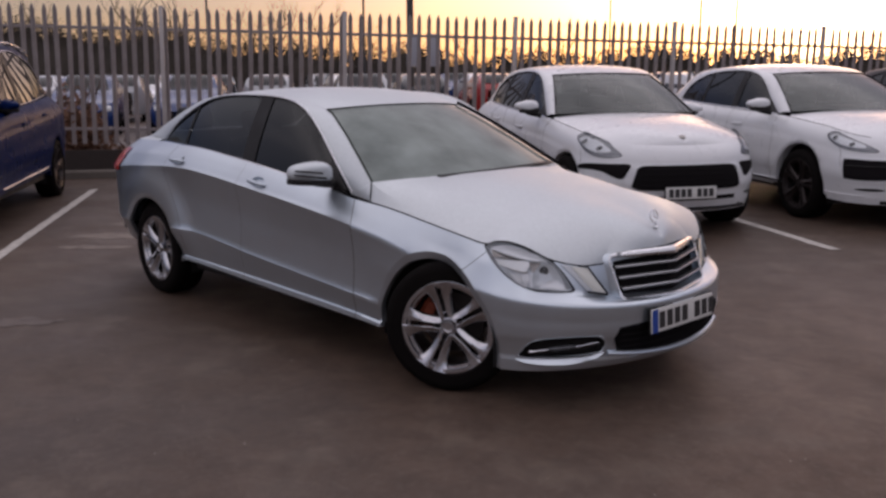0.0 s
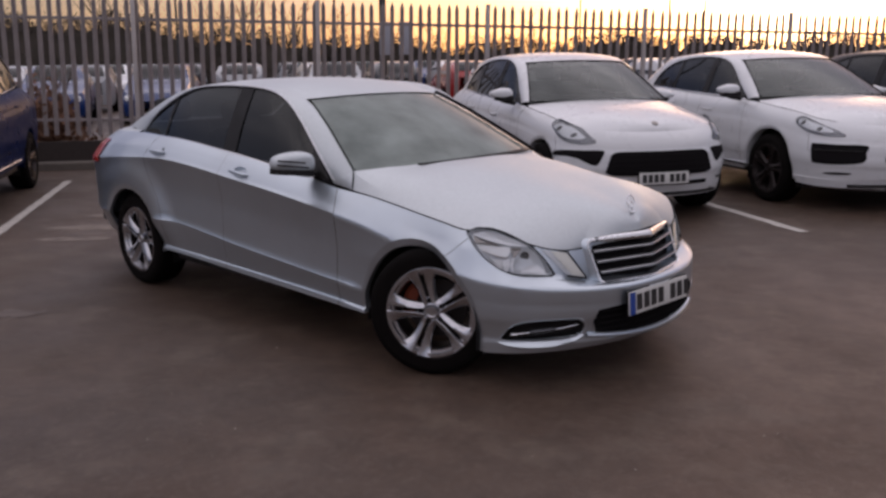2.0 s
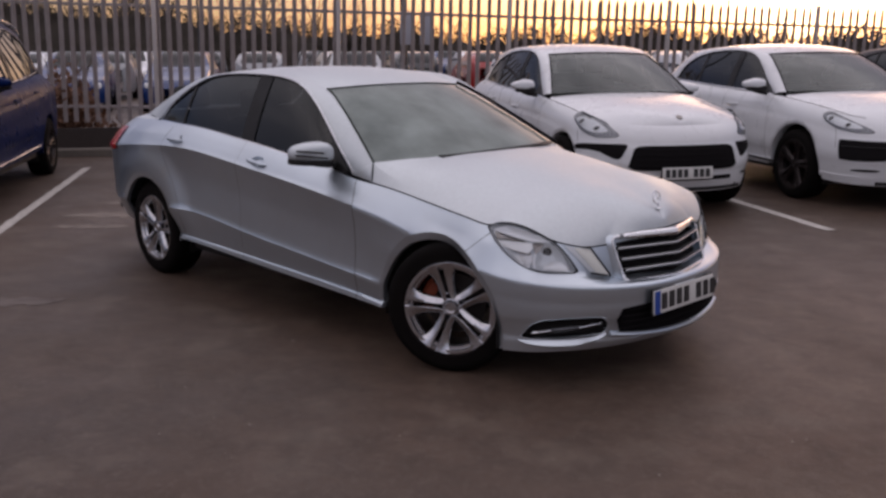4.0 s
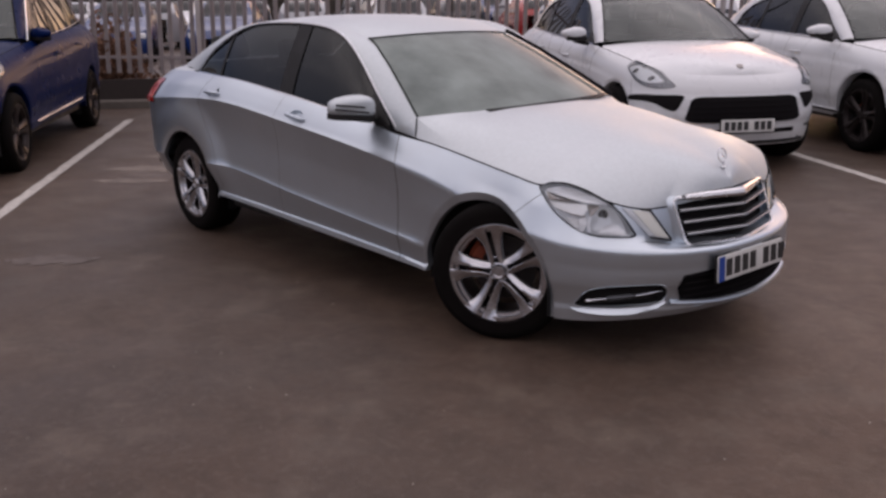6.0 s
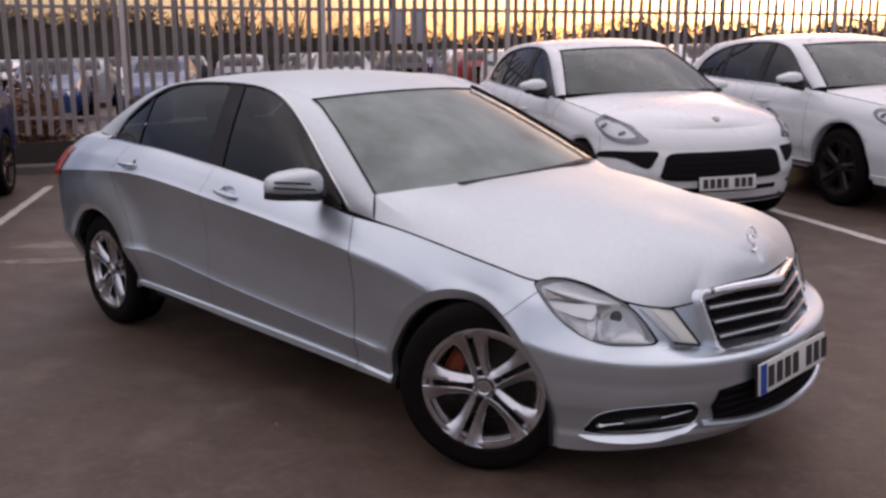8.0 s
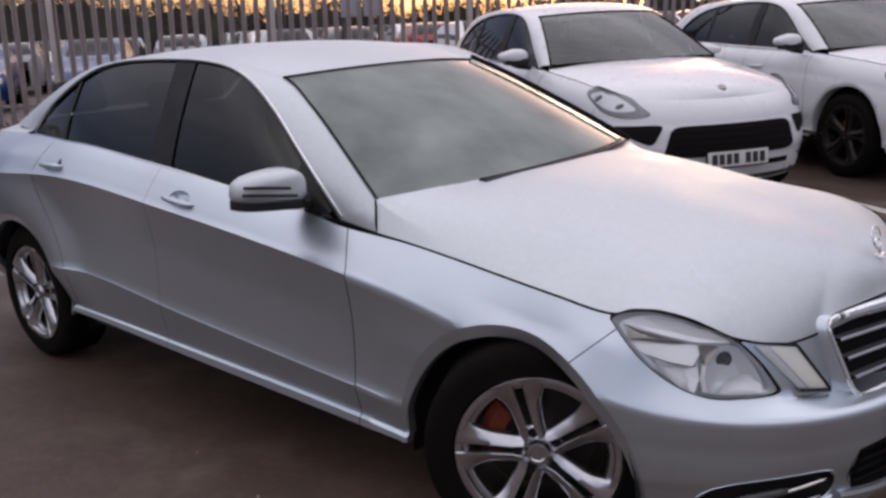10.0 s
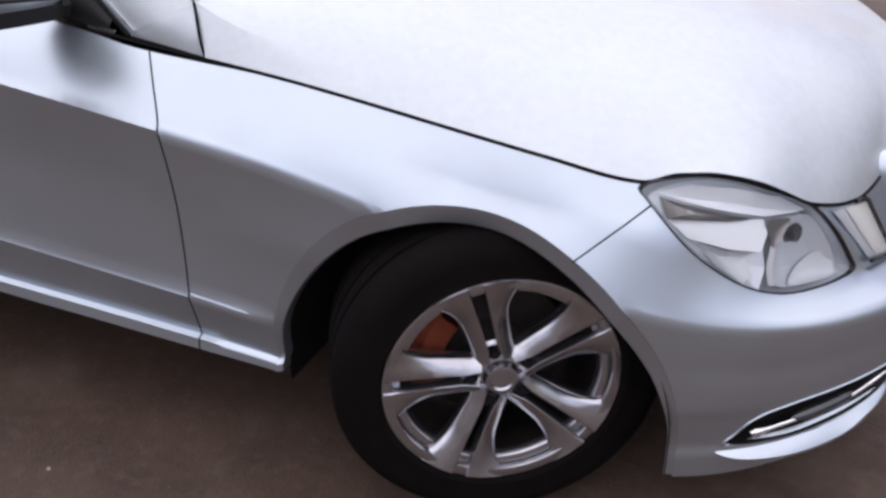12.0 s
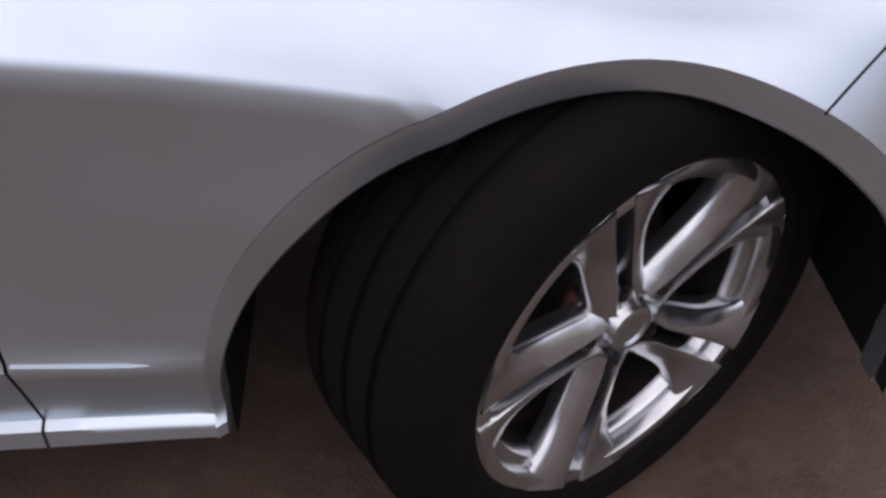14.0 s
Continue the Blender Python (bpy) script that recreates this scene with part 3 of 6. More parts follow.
def spoke_shape(r0, r1, mid, side, hub_y, rim_y, thick):
    """One arm of a twin spoke from the hub out over the flange, in the wheel's plane (x, z), its face towards -y and dished to the hub; side: -1 or 1 of the slot."""
    rows = []
    ca, sa = math.cos(mid), math.sin(mid)
    n = 20
    for t in np.linspace(0, 1, n):
        r = r0 + (r1 - r0) * t
        foot = max(0.0, (t - 0.45) / 0.55)
        w = 0.029 + 0.013 * t + 0.036 * foot ** 2.2
        slot = 0.0075 + 0.0055 * t + 0.006 * max(0.0, 1 - t / 0.18)
        y = hub_y + (rim_y - hub_y) * (0.35 * t + 0.65 * t * t)
        row = []
        for o, dy in ((0.0, thick), (0.0, 0.005), (0.03, 0.001), (0.10, 0.0), (0.45, 0.0045), (0.80, 0.0120), (0.94, 0.0165), (1.0, 0.023), (1.0, thick)):
            c = side * (slot + o * w)
            dy = dy * (1 - 0.75 * foot * foot) if dy < thick else dy
            along = math.sqrt(max(r * r - c * c, 1e-6)) if t > 0.12 else r
            row.append((along * ca - c * sa, y + dy, along * sa + c * ca))
        rows.append(row)
    v, f = grid(rows)
    v = list(map(tuple, v))
    f = f + [tuple(range(9)), tuple(range((n - 1) * 9, n * 9))]
    return v, f


WHEELS = {}


def wheel_parts(style, r, width, rim_r):
    """Meshes of a wheel with its face to -y, made once for each style."""
    key = (style, r, width)
    if key in WHEELS:
        return WHEELS[key]
    w = width / 2
    hub_y, rim_y = -w * 0.76, -w * 0.94
    metal = DARKALLOY if style == "dark" else ALLOY
    barrel = lathe([(rim_r - 0.016, w * 0.85), (rim_r - 0.03, w * 0.5), (rim_r - 0.036, rim_y * 0.30), (rim_r - 0.034, rim_y * 0.62)], 72)
    lip = lathe([(rim_r - 0.034, rim_y * 0.61), (rim_r - 0.031, rim_y * 0.74), (rim_r - 0.028, rim_y * 0.78), (rim_r - 0.017, rim_y * 0.80), (rim_r - 0.0145, rim_y * 0.90), (rim_r - 0.012, rim_y * 0.945), (rim_r + 0.002, rim_y * 0.965), (rim_r + 0.006, rim_y * 0.955), (rim_r + 0.008, rim_y * 0.93), (rim_r + 0.004, rim_y * 0.85), (rim_r + 0.002, w * 0.85), (rim_r - 0.016, w * 0.85)], 72)
    spokes = []
    for i in range(5):
        mid = math.radians(90 + 8 + 72 * i)
        for sgn in (-1, 1):
            spokes.append(spoke_shape(0.040, rim_r + 0.004, mid, sgn, hub_y, rim_y, 0.040))
    hub = lathe([(0.0, hub_y - 0.001), (0.020, hub_y - 0.001), (0.024, hub_y - 0.004), (0.030, hub_y - 0.003), (0.0325, hub_y + 0.003), (0.036, hub_y + 0.011), (0.058, hub_y + 0.017), (0.072, hub_y + 0.030), (0.072, 0.02), (0.0, 0.02)], 40)
    bolts = [moved(lathe([(0.0, -0.004), (0.0060, -0.004), (0.0070, 0.002), (0.0122, 0.001), (0.0130, 0.014)], 12), Matrix.Translation((0.056 * math.cos(a), hub_y + 0.006, 0.056 * math.sin(a)))) for a in [math.radians(90 + 8 + 72 * i) for i in range(5)]]
    disc = lathe([(0.05, 0.015), (0.150, 0.015), (0.150, 0.040), (0.05, 0.040)], 40)
    rows = []
    for t in np.linspace(math.radians(134), math.radians(180), 10):
        rows.append([(rr * math.cos(t), yy, rr * math.sin(t)) for rr, yy in ((0.105, -0.022), (0.150, -0.026), (0.172, -0.012), (0.174, 0.05), (0.105, 0.05))])
    v, f = grid(rows)
    caliper = list(map(tuple, v)), f + [(0, 1, 2, 3, 4), (45, 46, 47, 48, 49)]
    # barrel and disc are coloured dark for the shade behind the spokes
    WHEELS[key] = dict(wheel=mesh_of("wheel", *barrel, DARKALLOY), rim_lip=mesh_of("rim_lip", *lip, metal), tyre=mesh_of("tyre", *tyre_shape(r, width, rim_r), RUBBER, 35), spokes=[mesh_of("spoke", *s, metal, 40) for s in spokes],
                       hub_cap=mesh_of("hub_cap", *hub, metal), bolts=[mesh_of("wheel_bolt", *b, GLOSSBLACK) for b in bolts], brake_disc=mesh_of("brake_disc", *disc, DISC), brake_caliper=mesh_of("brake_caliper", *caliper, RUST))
    return WHEELS[key]


def add_wheel(car, style, r, width, rim_r, place, turn=0.0, spin=0.0, full=True):
    """A wheel at place with its face to the car's right at turn 0; spin: how far it has rolled."""
    kit = wheel_parts(style, r, width, rim_r)
    w = part("wheel", kit["wheel"], ALLOY, car)
    w.matrix_local = Matrix.Translation(place) @ Matrix.Rotation(radians(turn), 4, "Z") @ Matrix.Rotation(radians(spin), 4, "Y")
    part("rim_lip", kit["rim_lip"], ALLOY, w)
    part("tyre", kit["tyre"], RUBBER, w, "worn black rubber tyre")
    for s in kit["spokes"]:
        part("spoke", s, ALLOY, w)
    part("hub_cap", kit["hub_cap"], ALLOY, w)
    if full:
        for b in kit["bolts"]:
            part("wheel_bolt", b, STEEL, w)
    part("brake_disc", kit["brake_disc"], STEEL, w)
    c = part("brake_caliper", kit["brake_caliper"], RUST, w, "rusty orange-brown brake caliper")
    c.matrix_local = Matrix.Rotation(radians(-spin), 4, "Y")
    return w


def on_side(shell, pts, out=0.0):
    """Places on the right-hand skin from (x, z), raised by out along the skin's normal."""
    res = []
    for x, z in pts:
        y = shell.side(x, z)
        e = 0.004
        dx = (shell.side(x + e, z) - shell.side(x - e, z)) / (2 * e)
        dz = (shell.side(x, z + e) - shell.side(x, z - e)) / (2 * e)
        nrm = np.array([-dx, 1.0, -dz])
        nrm /= np.linalg.norm(nrm)
        p = np.array([x, y, z]) + nrm * out
        res.append((p[0], -p[1], p[2]))
    return np.array(res)


def crisp(poly, f=0.14):
    """An outline whose corners stay tight when it is rounded."""
    out = []
    for a, b in zip(poly, poly[1:] + poly[:1]):
        out += [a, (a[0] + (b[0] - a[0]) * f, a[1] + (b[1] - a[1]) * f), (b[0] + (a[0] - b[0]) * f, b[1] + (a[1] - b[1]) * f)]
    return out


def skin_patch(shell, outline, out, rings=6, dome=0.0, n=48, slant=0.0):
    """A patch over the skin inside an outline of (x, z), raised by out, domed in its middle and leaning back by slant."""
    loop = rounded_loop(outline, n)
    c = loop.mean(0)
    rows = []
    for i in range(rings + 1):
        t = i / rings
        pts = c + (loop - c) * (1 - t * 0.999)
        at = on_side(shell, pts, out + dome * (1 - (1 - t) ** 2.2))
        at[:, 1] += slant * (pts[:, 1] - c[1])
        rows.append(at)
    p = np.array(rows).transpose(1, 0, 2)
    return grid(p, ring=True)


def skin_well(shell, outline, depth, n=48, shrink=0.93):
    """The walls and the floor of a recess let into the skin along an outline."""
    loop = rounded_loop(outline, n)
    c = loop.mean(0)
    rows = [on_side(shell, loop, 0.0), on_side(shell, c + (loop - c) * 0.985, -depth * 0.35), on_side(shell, c + (loop - c) * shrink, -depth)]
    for f in (0.8, 0.6, 0.4, 0.2, 0.001):
        rows.append(on_side(shell, c + (loop - c) * shrink * f, -depth * (1 + 0.15 * (1 - f))))
    return grid(np.array(rows).transpose(1, 0, 2), ring=True)


def skin_rim(shell, outline, out, width, n=64):
    """A raised seal round an outline on the skin."""
    loop = rounded_loop(outline, n)
    c = loop.mean(0)
    rows = []
    for f, o in ((1.0 + width, 0.0), (1.0 + width * 0.6, out), (1.0, out), (1.0 - width * 0.4, 0.0)):
        rows.append(on_side(shell, c + (loop - c) * f, o))
    return grid(np.array(rows).transpose(1, 0, 2), ring=True)


def gap_line(shell, pts, width=0.004, n=24, out=0.0012):
    """A dark shut line along (x, z) places on the skin."""
    path = smooth_curve([(x, z, 0) for x, z in pts], n)[:, :2]
    d = np.gradient(path, axis=0)
    d /= np.linalg.norm(d, axis=1, keepdims=True)
    s = np.stack([-d[:, 1], d[:, 0]], -1) * width / 2
    a, m, b = on_side(shell, path - s, 0.0), on_side(shell, path, out), on_side(shell, path + s, 0.0)
    return grid(np.stack([a, m, b], 1))


def glasshouse(car, paint, belt, top, outer, bases, roof_rise, screen_bow, glass_side, split, i_roof, bow_out=0.012):
    """The cabin over the belt: pillars, roof, screens and side windows.
    belt: (x, y, z) along the side windows' foot; top: along their head; outer: the outer edge of the pillars and roof, point for point beside top."""
    n = 73
    t_c, o_c = smooth_curve(top, n), smooth_curve(outer, n)
    sgn = np.array([1, -1, 1])
    right = ribbon(t_c * sgn, o_c * sgn, bow_out)
    frost = FROSTED if paint is SILVER else paint
    part("pillar_frame", right, frost, car)
    part("pillar_frame", mirror(right), frost, car)
    a, b = [int(round(i / (len(top) - 1) * (n - 1))) for i in i_roof]
    k = b - a + 1
    s = np.linspace(0, 1, k)
    bow = screen_bow[1] * (1 - s) ** 4 - screen_bow[2] * s ** 4
    part("roof", across(o_c[a:b + 1], bow, roof_rise[0] + (roof_rise[1] - roof_rise[0]) * np.sin(s * np.pi), power=2.4), frost, car)
    s = np.linspace(0, 1, a + 1)
    part("windscreen", across(o_c[:a + 1], screen_bow[0] + (screen_bow[1] - screen_bow[0]) * s, roof_rise[0] * s + bases[0] * (1 - s), power=2.2), GLASS if paint is SILVER else SCREEN, car, "windscreen with a grey-green sheen")
    rim = o_c[:a + 1] * sgn * np.array([1, 0.99, 1]) + np.array([0.004, 0, 0.004])
    top_edge = [(o_c[a][0] + screen_bow[1] * (1 - abs(t) ** 2.2) + 0.006, t * o_c[a][1], o_c[a][2] + roof_rise[0] * (1 - abs(t) ** 2.2) + 0.002) for t in np.linspace(-1, 1, 21)]
    thin = 0.0035 if paint is SILVER else 0.007
    part("screen_seal", join(tube(rim, thin, 6), mirror(tube(rim + np.array([0.010, 0, 0.010]), 0.011, 6) if paint is SILVER else tube(rim, 0.007, 6)), tube(top_edge, thin, 6)), GAP, car)
    s = np.linspace(0, 1, n - b)
    part("rear_window", across(o_c[b:], -screen_bow[2] - (screen_bow[3] - screen_bow[2]) * s, roof_rise[0] * (1 - s) + bases[1] * s, power=2.2), GLASS, car)
    # side windows, each between two stations of x
    top_x = smooth_curve(top, 200)
    order = np.argsort(top_x[:, 0])
    tz = lambda x: float(np.interp(x, top_x[order, 0], top_x[order, 2]))
    ty = lambda x: float(np.interp(x, top_x[order, 0], top_x[order, 1]))
    bl = np.array(belt)
    by, bz = smooth(bl[:, 0], bl[:, 1]), smooth(bl[:, 0], bl[:, 2])
    for x0, x1, kind in split:
        rows = []
        for x in np.linspace(x0, x1, 16):
            lo, hi, y0 = float(bz(x)) - 0.008, tz(x), float(by(x))
            y1 = ty(x)
            frac = np.linspace(0, 1, 8)
            rows.append([(x, -(y0 + (y1 - y0) * f + 0.010 * 4 * f * (1 - f) - (0.006 if kind == "glass" else 0.0)), lo + (hi - lo) * f) for f in frac])
        sheet = grid(rows)
        nm, mt = ("side_window", glass_side) if kind == "glass" else ("window_pillar", BLACK)
        part(nm, sheet, mt, car)
        part(nm, mirror(sheet), mt, car)
    path = np.array([(x, -(float(by(x)) + 0.004), float(bz(x)) - 0.004) for x in np.linspace(bl[0, 0], bl[-1, 0], 40)])
    strip = tube(path, 0.0065, 6)
    part("waist_strip", strip, CHROME, car)
    part("waist_strip", mirror(strip), CHROME, car)
    seal = tube(t_c * sgn + np.array([0, -0.003, 0]), 0.0055 if paint is SILVER else 0.008, 6)
    part("window_seal", seal, CHROME if paint is BLUE else GLOSSBLACK, car)
    if paint is SILVER:
        bead = tube(t_c * sgn + (o_c - t_c) * sgn * 0.10 + np.array([0, -0.006, 0.004]), 0.0028, 6)
        for f in (lambda q: q, mirror):
            part("window_bead", f(bead), CHROME, car)
    part("window_seal", mirror(seal), CHROME if paint is BLUE else GLOSSBLACK, car)


def seat_shape():
    return join(block((0.02, 0, 0.50), (0.52, 0.50, 0.16), 0.05), moved(block((0, 0, 0.30), (0.14, 0.48, 0.62), 0.05), pose(-0.27, 0, 0.52, 0, -16, 0)), moved(block((0, 0, 0), (0.09, 0.26, 0.16), 0.035), pose(-0.46, 0, 1.20, 0, -14, 0)))


def interior(car, front_x, seat_z=0.0, wheel_side=-1, width=0.66):
    """Seats, dashboard, steering wheel and floor, seen dimly through the glass."""
    floor = block((front_x - 1.6, 0, 0.36), (3.0, 2 * width, 0.06), 0.01)
    part("cabin_floor", floor, CLOTH, car)
    for x in (front_x - 1.05, front_x - 1.95):
        for y in (-0.36, 0.36):
            s = part("seat", moved(seat_shape(), Matrix.Translation((x, y, seat_z))), CLOTH, car)
    dash = moved(block((0, 0, 0), (0.46, 2 * width, 0.26), 0.08), pose(front_x - 0.22, 0, 0.86 + seat_z, 0, 8, 0))
    part("dashboard", dash, BLACK, car)
    a = np.linspace(0, 2 * np.pi, 33)
    ring = np.stack([0 * a, 0.185 * np.cos(a), 0.185 * np.sin(a)], -1)
    sw = join(tube(ring, 0.015, 8, closed=True), block((0, 0, 0), (0.04, 0.15, 0.12), 0.02), block((0, 0, -0.09), (0.02, 0.04, 0.17)), block((0, 0, 0.0), (0.02, 0.35, 0.03)))
    part("steering_wheel", moved(sw, pose(front_x - 0.58, wheel_side * 0.37, 0.90 + seat_z, 0, -24, 0)), BLACK, car)


def plate(car, place, turn, ink_bars, blue=True, label="white number plate with dark characters"):
    """A number plate on its dark holder; characters as plain bars."""
    pl = part("number_plate", block((0, 0, 0), (0.012, 0.505, 0.111), 0.003), PLATEWHITE, car, label)
    pl.matrix_local = pose(*place, *turn)
    part("plate_holder", block((-0.008, 0, 0), (0.010, 0.518, 0.124), 0.003), BLACK, pl)
    if blue:
        part("blue_band", block((0.0065, -0.230, 0), (0.003, 0.042, 0.108)), PLATEBLUE, pl)
    for y, w in ink_bars:
        part("plate_bar", block((0.0065, y, 0), (0.003, w, 0.076)), INK, pl)
    return pl


# ---- the silver saloon ----
def saloon():
    car = thing("saloon_car", "silver metallic four-door saloon car, front wheels turned", "car")
    sh = saloon_shell()
    front_arch, rear_arch = (-0.030, 0.282, 0.402), (-2.858, 0.325, 0.396)
    arches = (front_arch, rear_arch)
    sides = (lambda s: s, mirror)
    g = 0.002
    bend = lambda x, z: -0.066 * np.clip((z - 0.75) / 0.13, 0, 1) ** 1.3 * np.exp(-((x + 0.617) / 0.16) ** 2)
    cuts = [("front_wing", u_of(sh, 0.10), u_of(sh, -0.617 + g)), ("front_door", u_of(sh, -0.617 - g), u_of(sh, -1.70 + 0.0009)), ("rear_door", u_of(sh, -1.70 - 0.0009), u_of(sh, -2.42)), ("rear_wing", u_of(sh, -2.42), 2.0)]
    panels = {}
    # door handles: a grip over a cup let into the skin, both along the waist crease
    grips = {}
    for x, door in ((-1.50, "front_door"), (-2.455, "rear_door")):
        z = float(sh.z[6](x)) + 0.044
        slope = (float(sh.z[6](x + 0.08)) - float(sh.z[6](x - 0.08))) / 0.16
        grips[door] = (x, z, slope, [(x + dx, z + dz + slope * dx) for dx, dz in ((0.066, 0.000), (0.045, 0.020), (0.005, 0.027), (-0.040, 0.021), (-0.062, 0.002), (-0.040, -0.016), (0.005, -0.021), (0.045, -0.016))])
    for name, a, b in cuts:
        cups = ((rounded_loop(grips[name][3], 60), 0, sh.side),) if name in grips else ()
        p = panel(sh, a, b, arches, 0.008 if name in grips else 0.022, warp=bend if b < 1.6 else None, holes=cups)
        for f in sides:
            panels.setdefault(name, []).append(part(name, f(p), SILVER, car, sharp=55 if name == "front_wing" else 28))
    at = sh.fascia()
    lamp = ((0.257, 0.741), (0.266, 0.751), (0.283, 0.758), (0.312, 0.7655), (0.352, 0.7685), (0.392, 0.762), (0.430, 0.748), (0.468, 0.727), (0.500, 0.705), (0.521, 0.685), (0.545, 0.654), (0.569, 0.617), (0.592, 0.574), (0.598, 0.560), (0.594, 0.554), (0.582, 0.554), (0.545, 0.557), (0.505, 0.561), (0.464, 0.575), (0.425, 0.596), (0.383, 0.626), (0.343, 0.661), (0.303, 0.700), (0.274, 0.726))
    fog = ((0.452, 0.262), (0.468, 0.289), (0.490, 0.318), (0.530, 0.342), (0.600, 0.355), (0.698, 0.357), (0.718, 0.340), (0.715, 0.301), (0.690, 0.270), (0.600, 0.258), (0.521, 0.256))
    tr, br, z1, z0 = 0.352, 0.335, 0.692, 0.490
    width_at = lambda z: br + (tr - br) * ((z - z0) / (z1 - z0)) ** 0.8
    mouth_top = lambda y: 0.405 - 0.02 * (abs(y) / 0.43) ** 2
    mouth_low = lambda y: 0.250 + 0.030 * (abs(y) / 0.43) ** 2
    grille_loop = np.array([(-0.02, z0 + 0.026)] + [(width_at(z) - 0.030, z) for z in np.linspace(z0 + 0.026, z1 - 0.022, 12)] + [(-0.02, z1 - 0.022)])
    mouth_loop = np.array([(-0.02, mouth_low(0))] + [(y, mouth_low(y)) for y in np.linspace(0, 0.40, 12)] + [(0.425, 0.335)] + [(y, mouth_top(y)) for y in np.linspace(0.40, 0, 12)] + [(-0.02, mouth_top(0))])
    holes = ((rounded_loop(lamp, 90), 0, sh.side), (rounded_loop(fog, 60), 0, sh.side), (grille_loop, 1, at), (mouth_loop, 1, at))
    p = panel(sh, 0.0, 1.0, arches, 0.012, holes=holes)
    part("front_bumper", join(p, mirror(p)), SILVER, car, sharp=55)
    p = panel(sh, 2.0, 3.0, arches, 0.03)
    part("rear_bumper", join(p, mirror(p)), SILVER, car)
    for cx, cz, r in (front_arch, rear_arch):
        lip = arch_lip(sh, cx, cz, r, r - (0.038 if cx > -1 else 0.036), 0.196 if cx > -1 else 0.29, 0.240 if cx > -1 else 0.30, (0.42, 0.32), 0.035)
        house = wheel_house(cx, cz, r - 0.012, 0.815, 0.44)
        for f in sides:
            part("arch_lip", f(lip), SILVER, car)
            part("wheel_house_liner", f(house), BLACK, car)
    # dark backing behind the shut lines
    for x in (-0.617, -1.70):
        zs = np.linspace(0.30 if x > -1 else 0.36, 1.0, 20)
        zs = zs[zs < float(sh.z[-1](x)) - 0.01]
        pts = [[(q + d, -(sh.side(q + d, z) - 0.006), z) for d in (-0.02, 0, 0.02)] for q, z in [(x + float(bend(x, z)), z) for z in zs]]
        strip = grid(pts)
        for f in sides:
            part("door_gap", f(strip), GAP, car)
    part("underbody", join(block((-1.435, 0, 0.268), (1.96, 1.62, 0.06), 0.02), block((-1.60, 0, 0.25), (4.3, 0.76, 0.09), 0.02), block((0.45, 0, 0.225), (0.26, 1.08, 0.05), 0.02), block((-3.44, 0, 0.33), (0.44, 1.36, 0.06), 0.02), block((0.412, -0.58, 0.215), (0.03, 0.30, 0.07), 0.01), block((0.412, 0.58, 0.215), (0.03, 0.30, 0.07), 0.01)), BLACK, car)
    # bonnet, cowl and boot
    spine = (-0.46, 0.68, smooth((-0.5, -0.2, 0.1, 0.35, 0.55, 0.64, 0.70), (0.986, 0.966, 0.928, 0.879, 0.828, 0.788, 0.728)))
    half = bonnet(sh, spine, (-0.60, 0.735, 0.963), dome=0.019, n=150)
    part("bonnet", join(half, mirror(half)), FROSTED, car, "silver bonnet misted with dew")
    # the seam along the bonnet and the wing
    us = np.concatenate([np.linspace(u_of(sh, -0.80), 1, 60), np.linspace(1, 0.0, 120)[1:]])
    e = sh.points(us)[:, -1] * np.array([1, -1, 1])
    seam = tube(e + np.array([0, 0, 0.0012]), 0.0034, 6)
    for f in sides:
        part("bonnet_seam", f(seam), GAP, car)
    # boot deck
    xs = np.linspace(-3.02, -3.2, 8)
    us = np.concatenate([u_of(sh, xs), np.linspace(2, 3, 20)[1:]])
    edge = sh.points(us)[:, -1]
    rows = []
    for i, p in enumerate(edge):
        t = i / (len(edge) - 1)
        c = np.array([-3.10 - 0.70 * t, 0, 1.115 - 0.05 * t])
        rows.append([tuple((c + (p - c) * s * np.array([1, 1, 0]) + np.array([0, 0, (p[2] - c[2]) * s ** 4])) * np.array([1, -1, 1])) for s in np.linspace(0, 1, 14)])
    half = grid(rows)
    part("boot_lid", join(half, mirror(half)), FROSTED, car)
    # cabin
    belt = ((-0.76, 0.772, 0.898), (-1.0, 0.785, 0.925), (-1.35, 0.795, 0.966), (-1.75, 0.795, 1.008), (-2.4, 0.775, 1.053), (-2.95, 0.705, 1.062))
    top = ((-0.735, 0.770, 0.890), (-0.965, 0.715, 1.058), (-1.168, 0.675, 1.226), (-1.355, 0.645, 1.330), (-1.56, 0.632, 1.375), (-1.90, 0.625, 1.388), (-2.27, 0.625, 1.375), (-2.53, 0.635, 1.318), (-2.80, 0.665, 1.195), (-2.96, 0.695, 1.062))
    outer = ((-0.600, 0.738, 0.955), (-0.86, 0.650, 1.107), (-1.07, 0.580, 1.221), (-1.275, 0.527, 1.313), (-1.55, 0.550, 1.376), (-1.90, 0.560, 1.396), (-2.35, 0.555, 1.386), (-2.72, 0.545, 1.336), (-3.05, 0.580, 1.215), (-3.34, 0.620, 1.080))
    glasshouse(car, SILVER, belt, top, outer, (0.012, 0.02), (0.022, 0.034), (0.17, 0.10, 0.06, 0.10), DARKGLASS,
               ((-0.775, -0.965, "pillar"), (-0.965, -1.655, "glass"), (-1.655, -1.79, "pillar"), (-1.79, -2.545, "glass"), (-2.545, -2.575, "pillar"), (-2.575, -2.93, "glass")), (3, 7), bow_out=0.006)
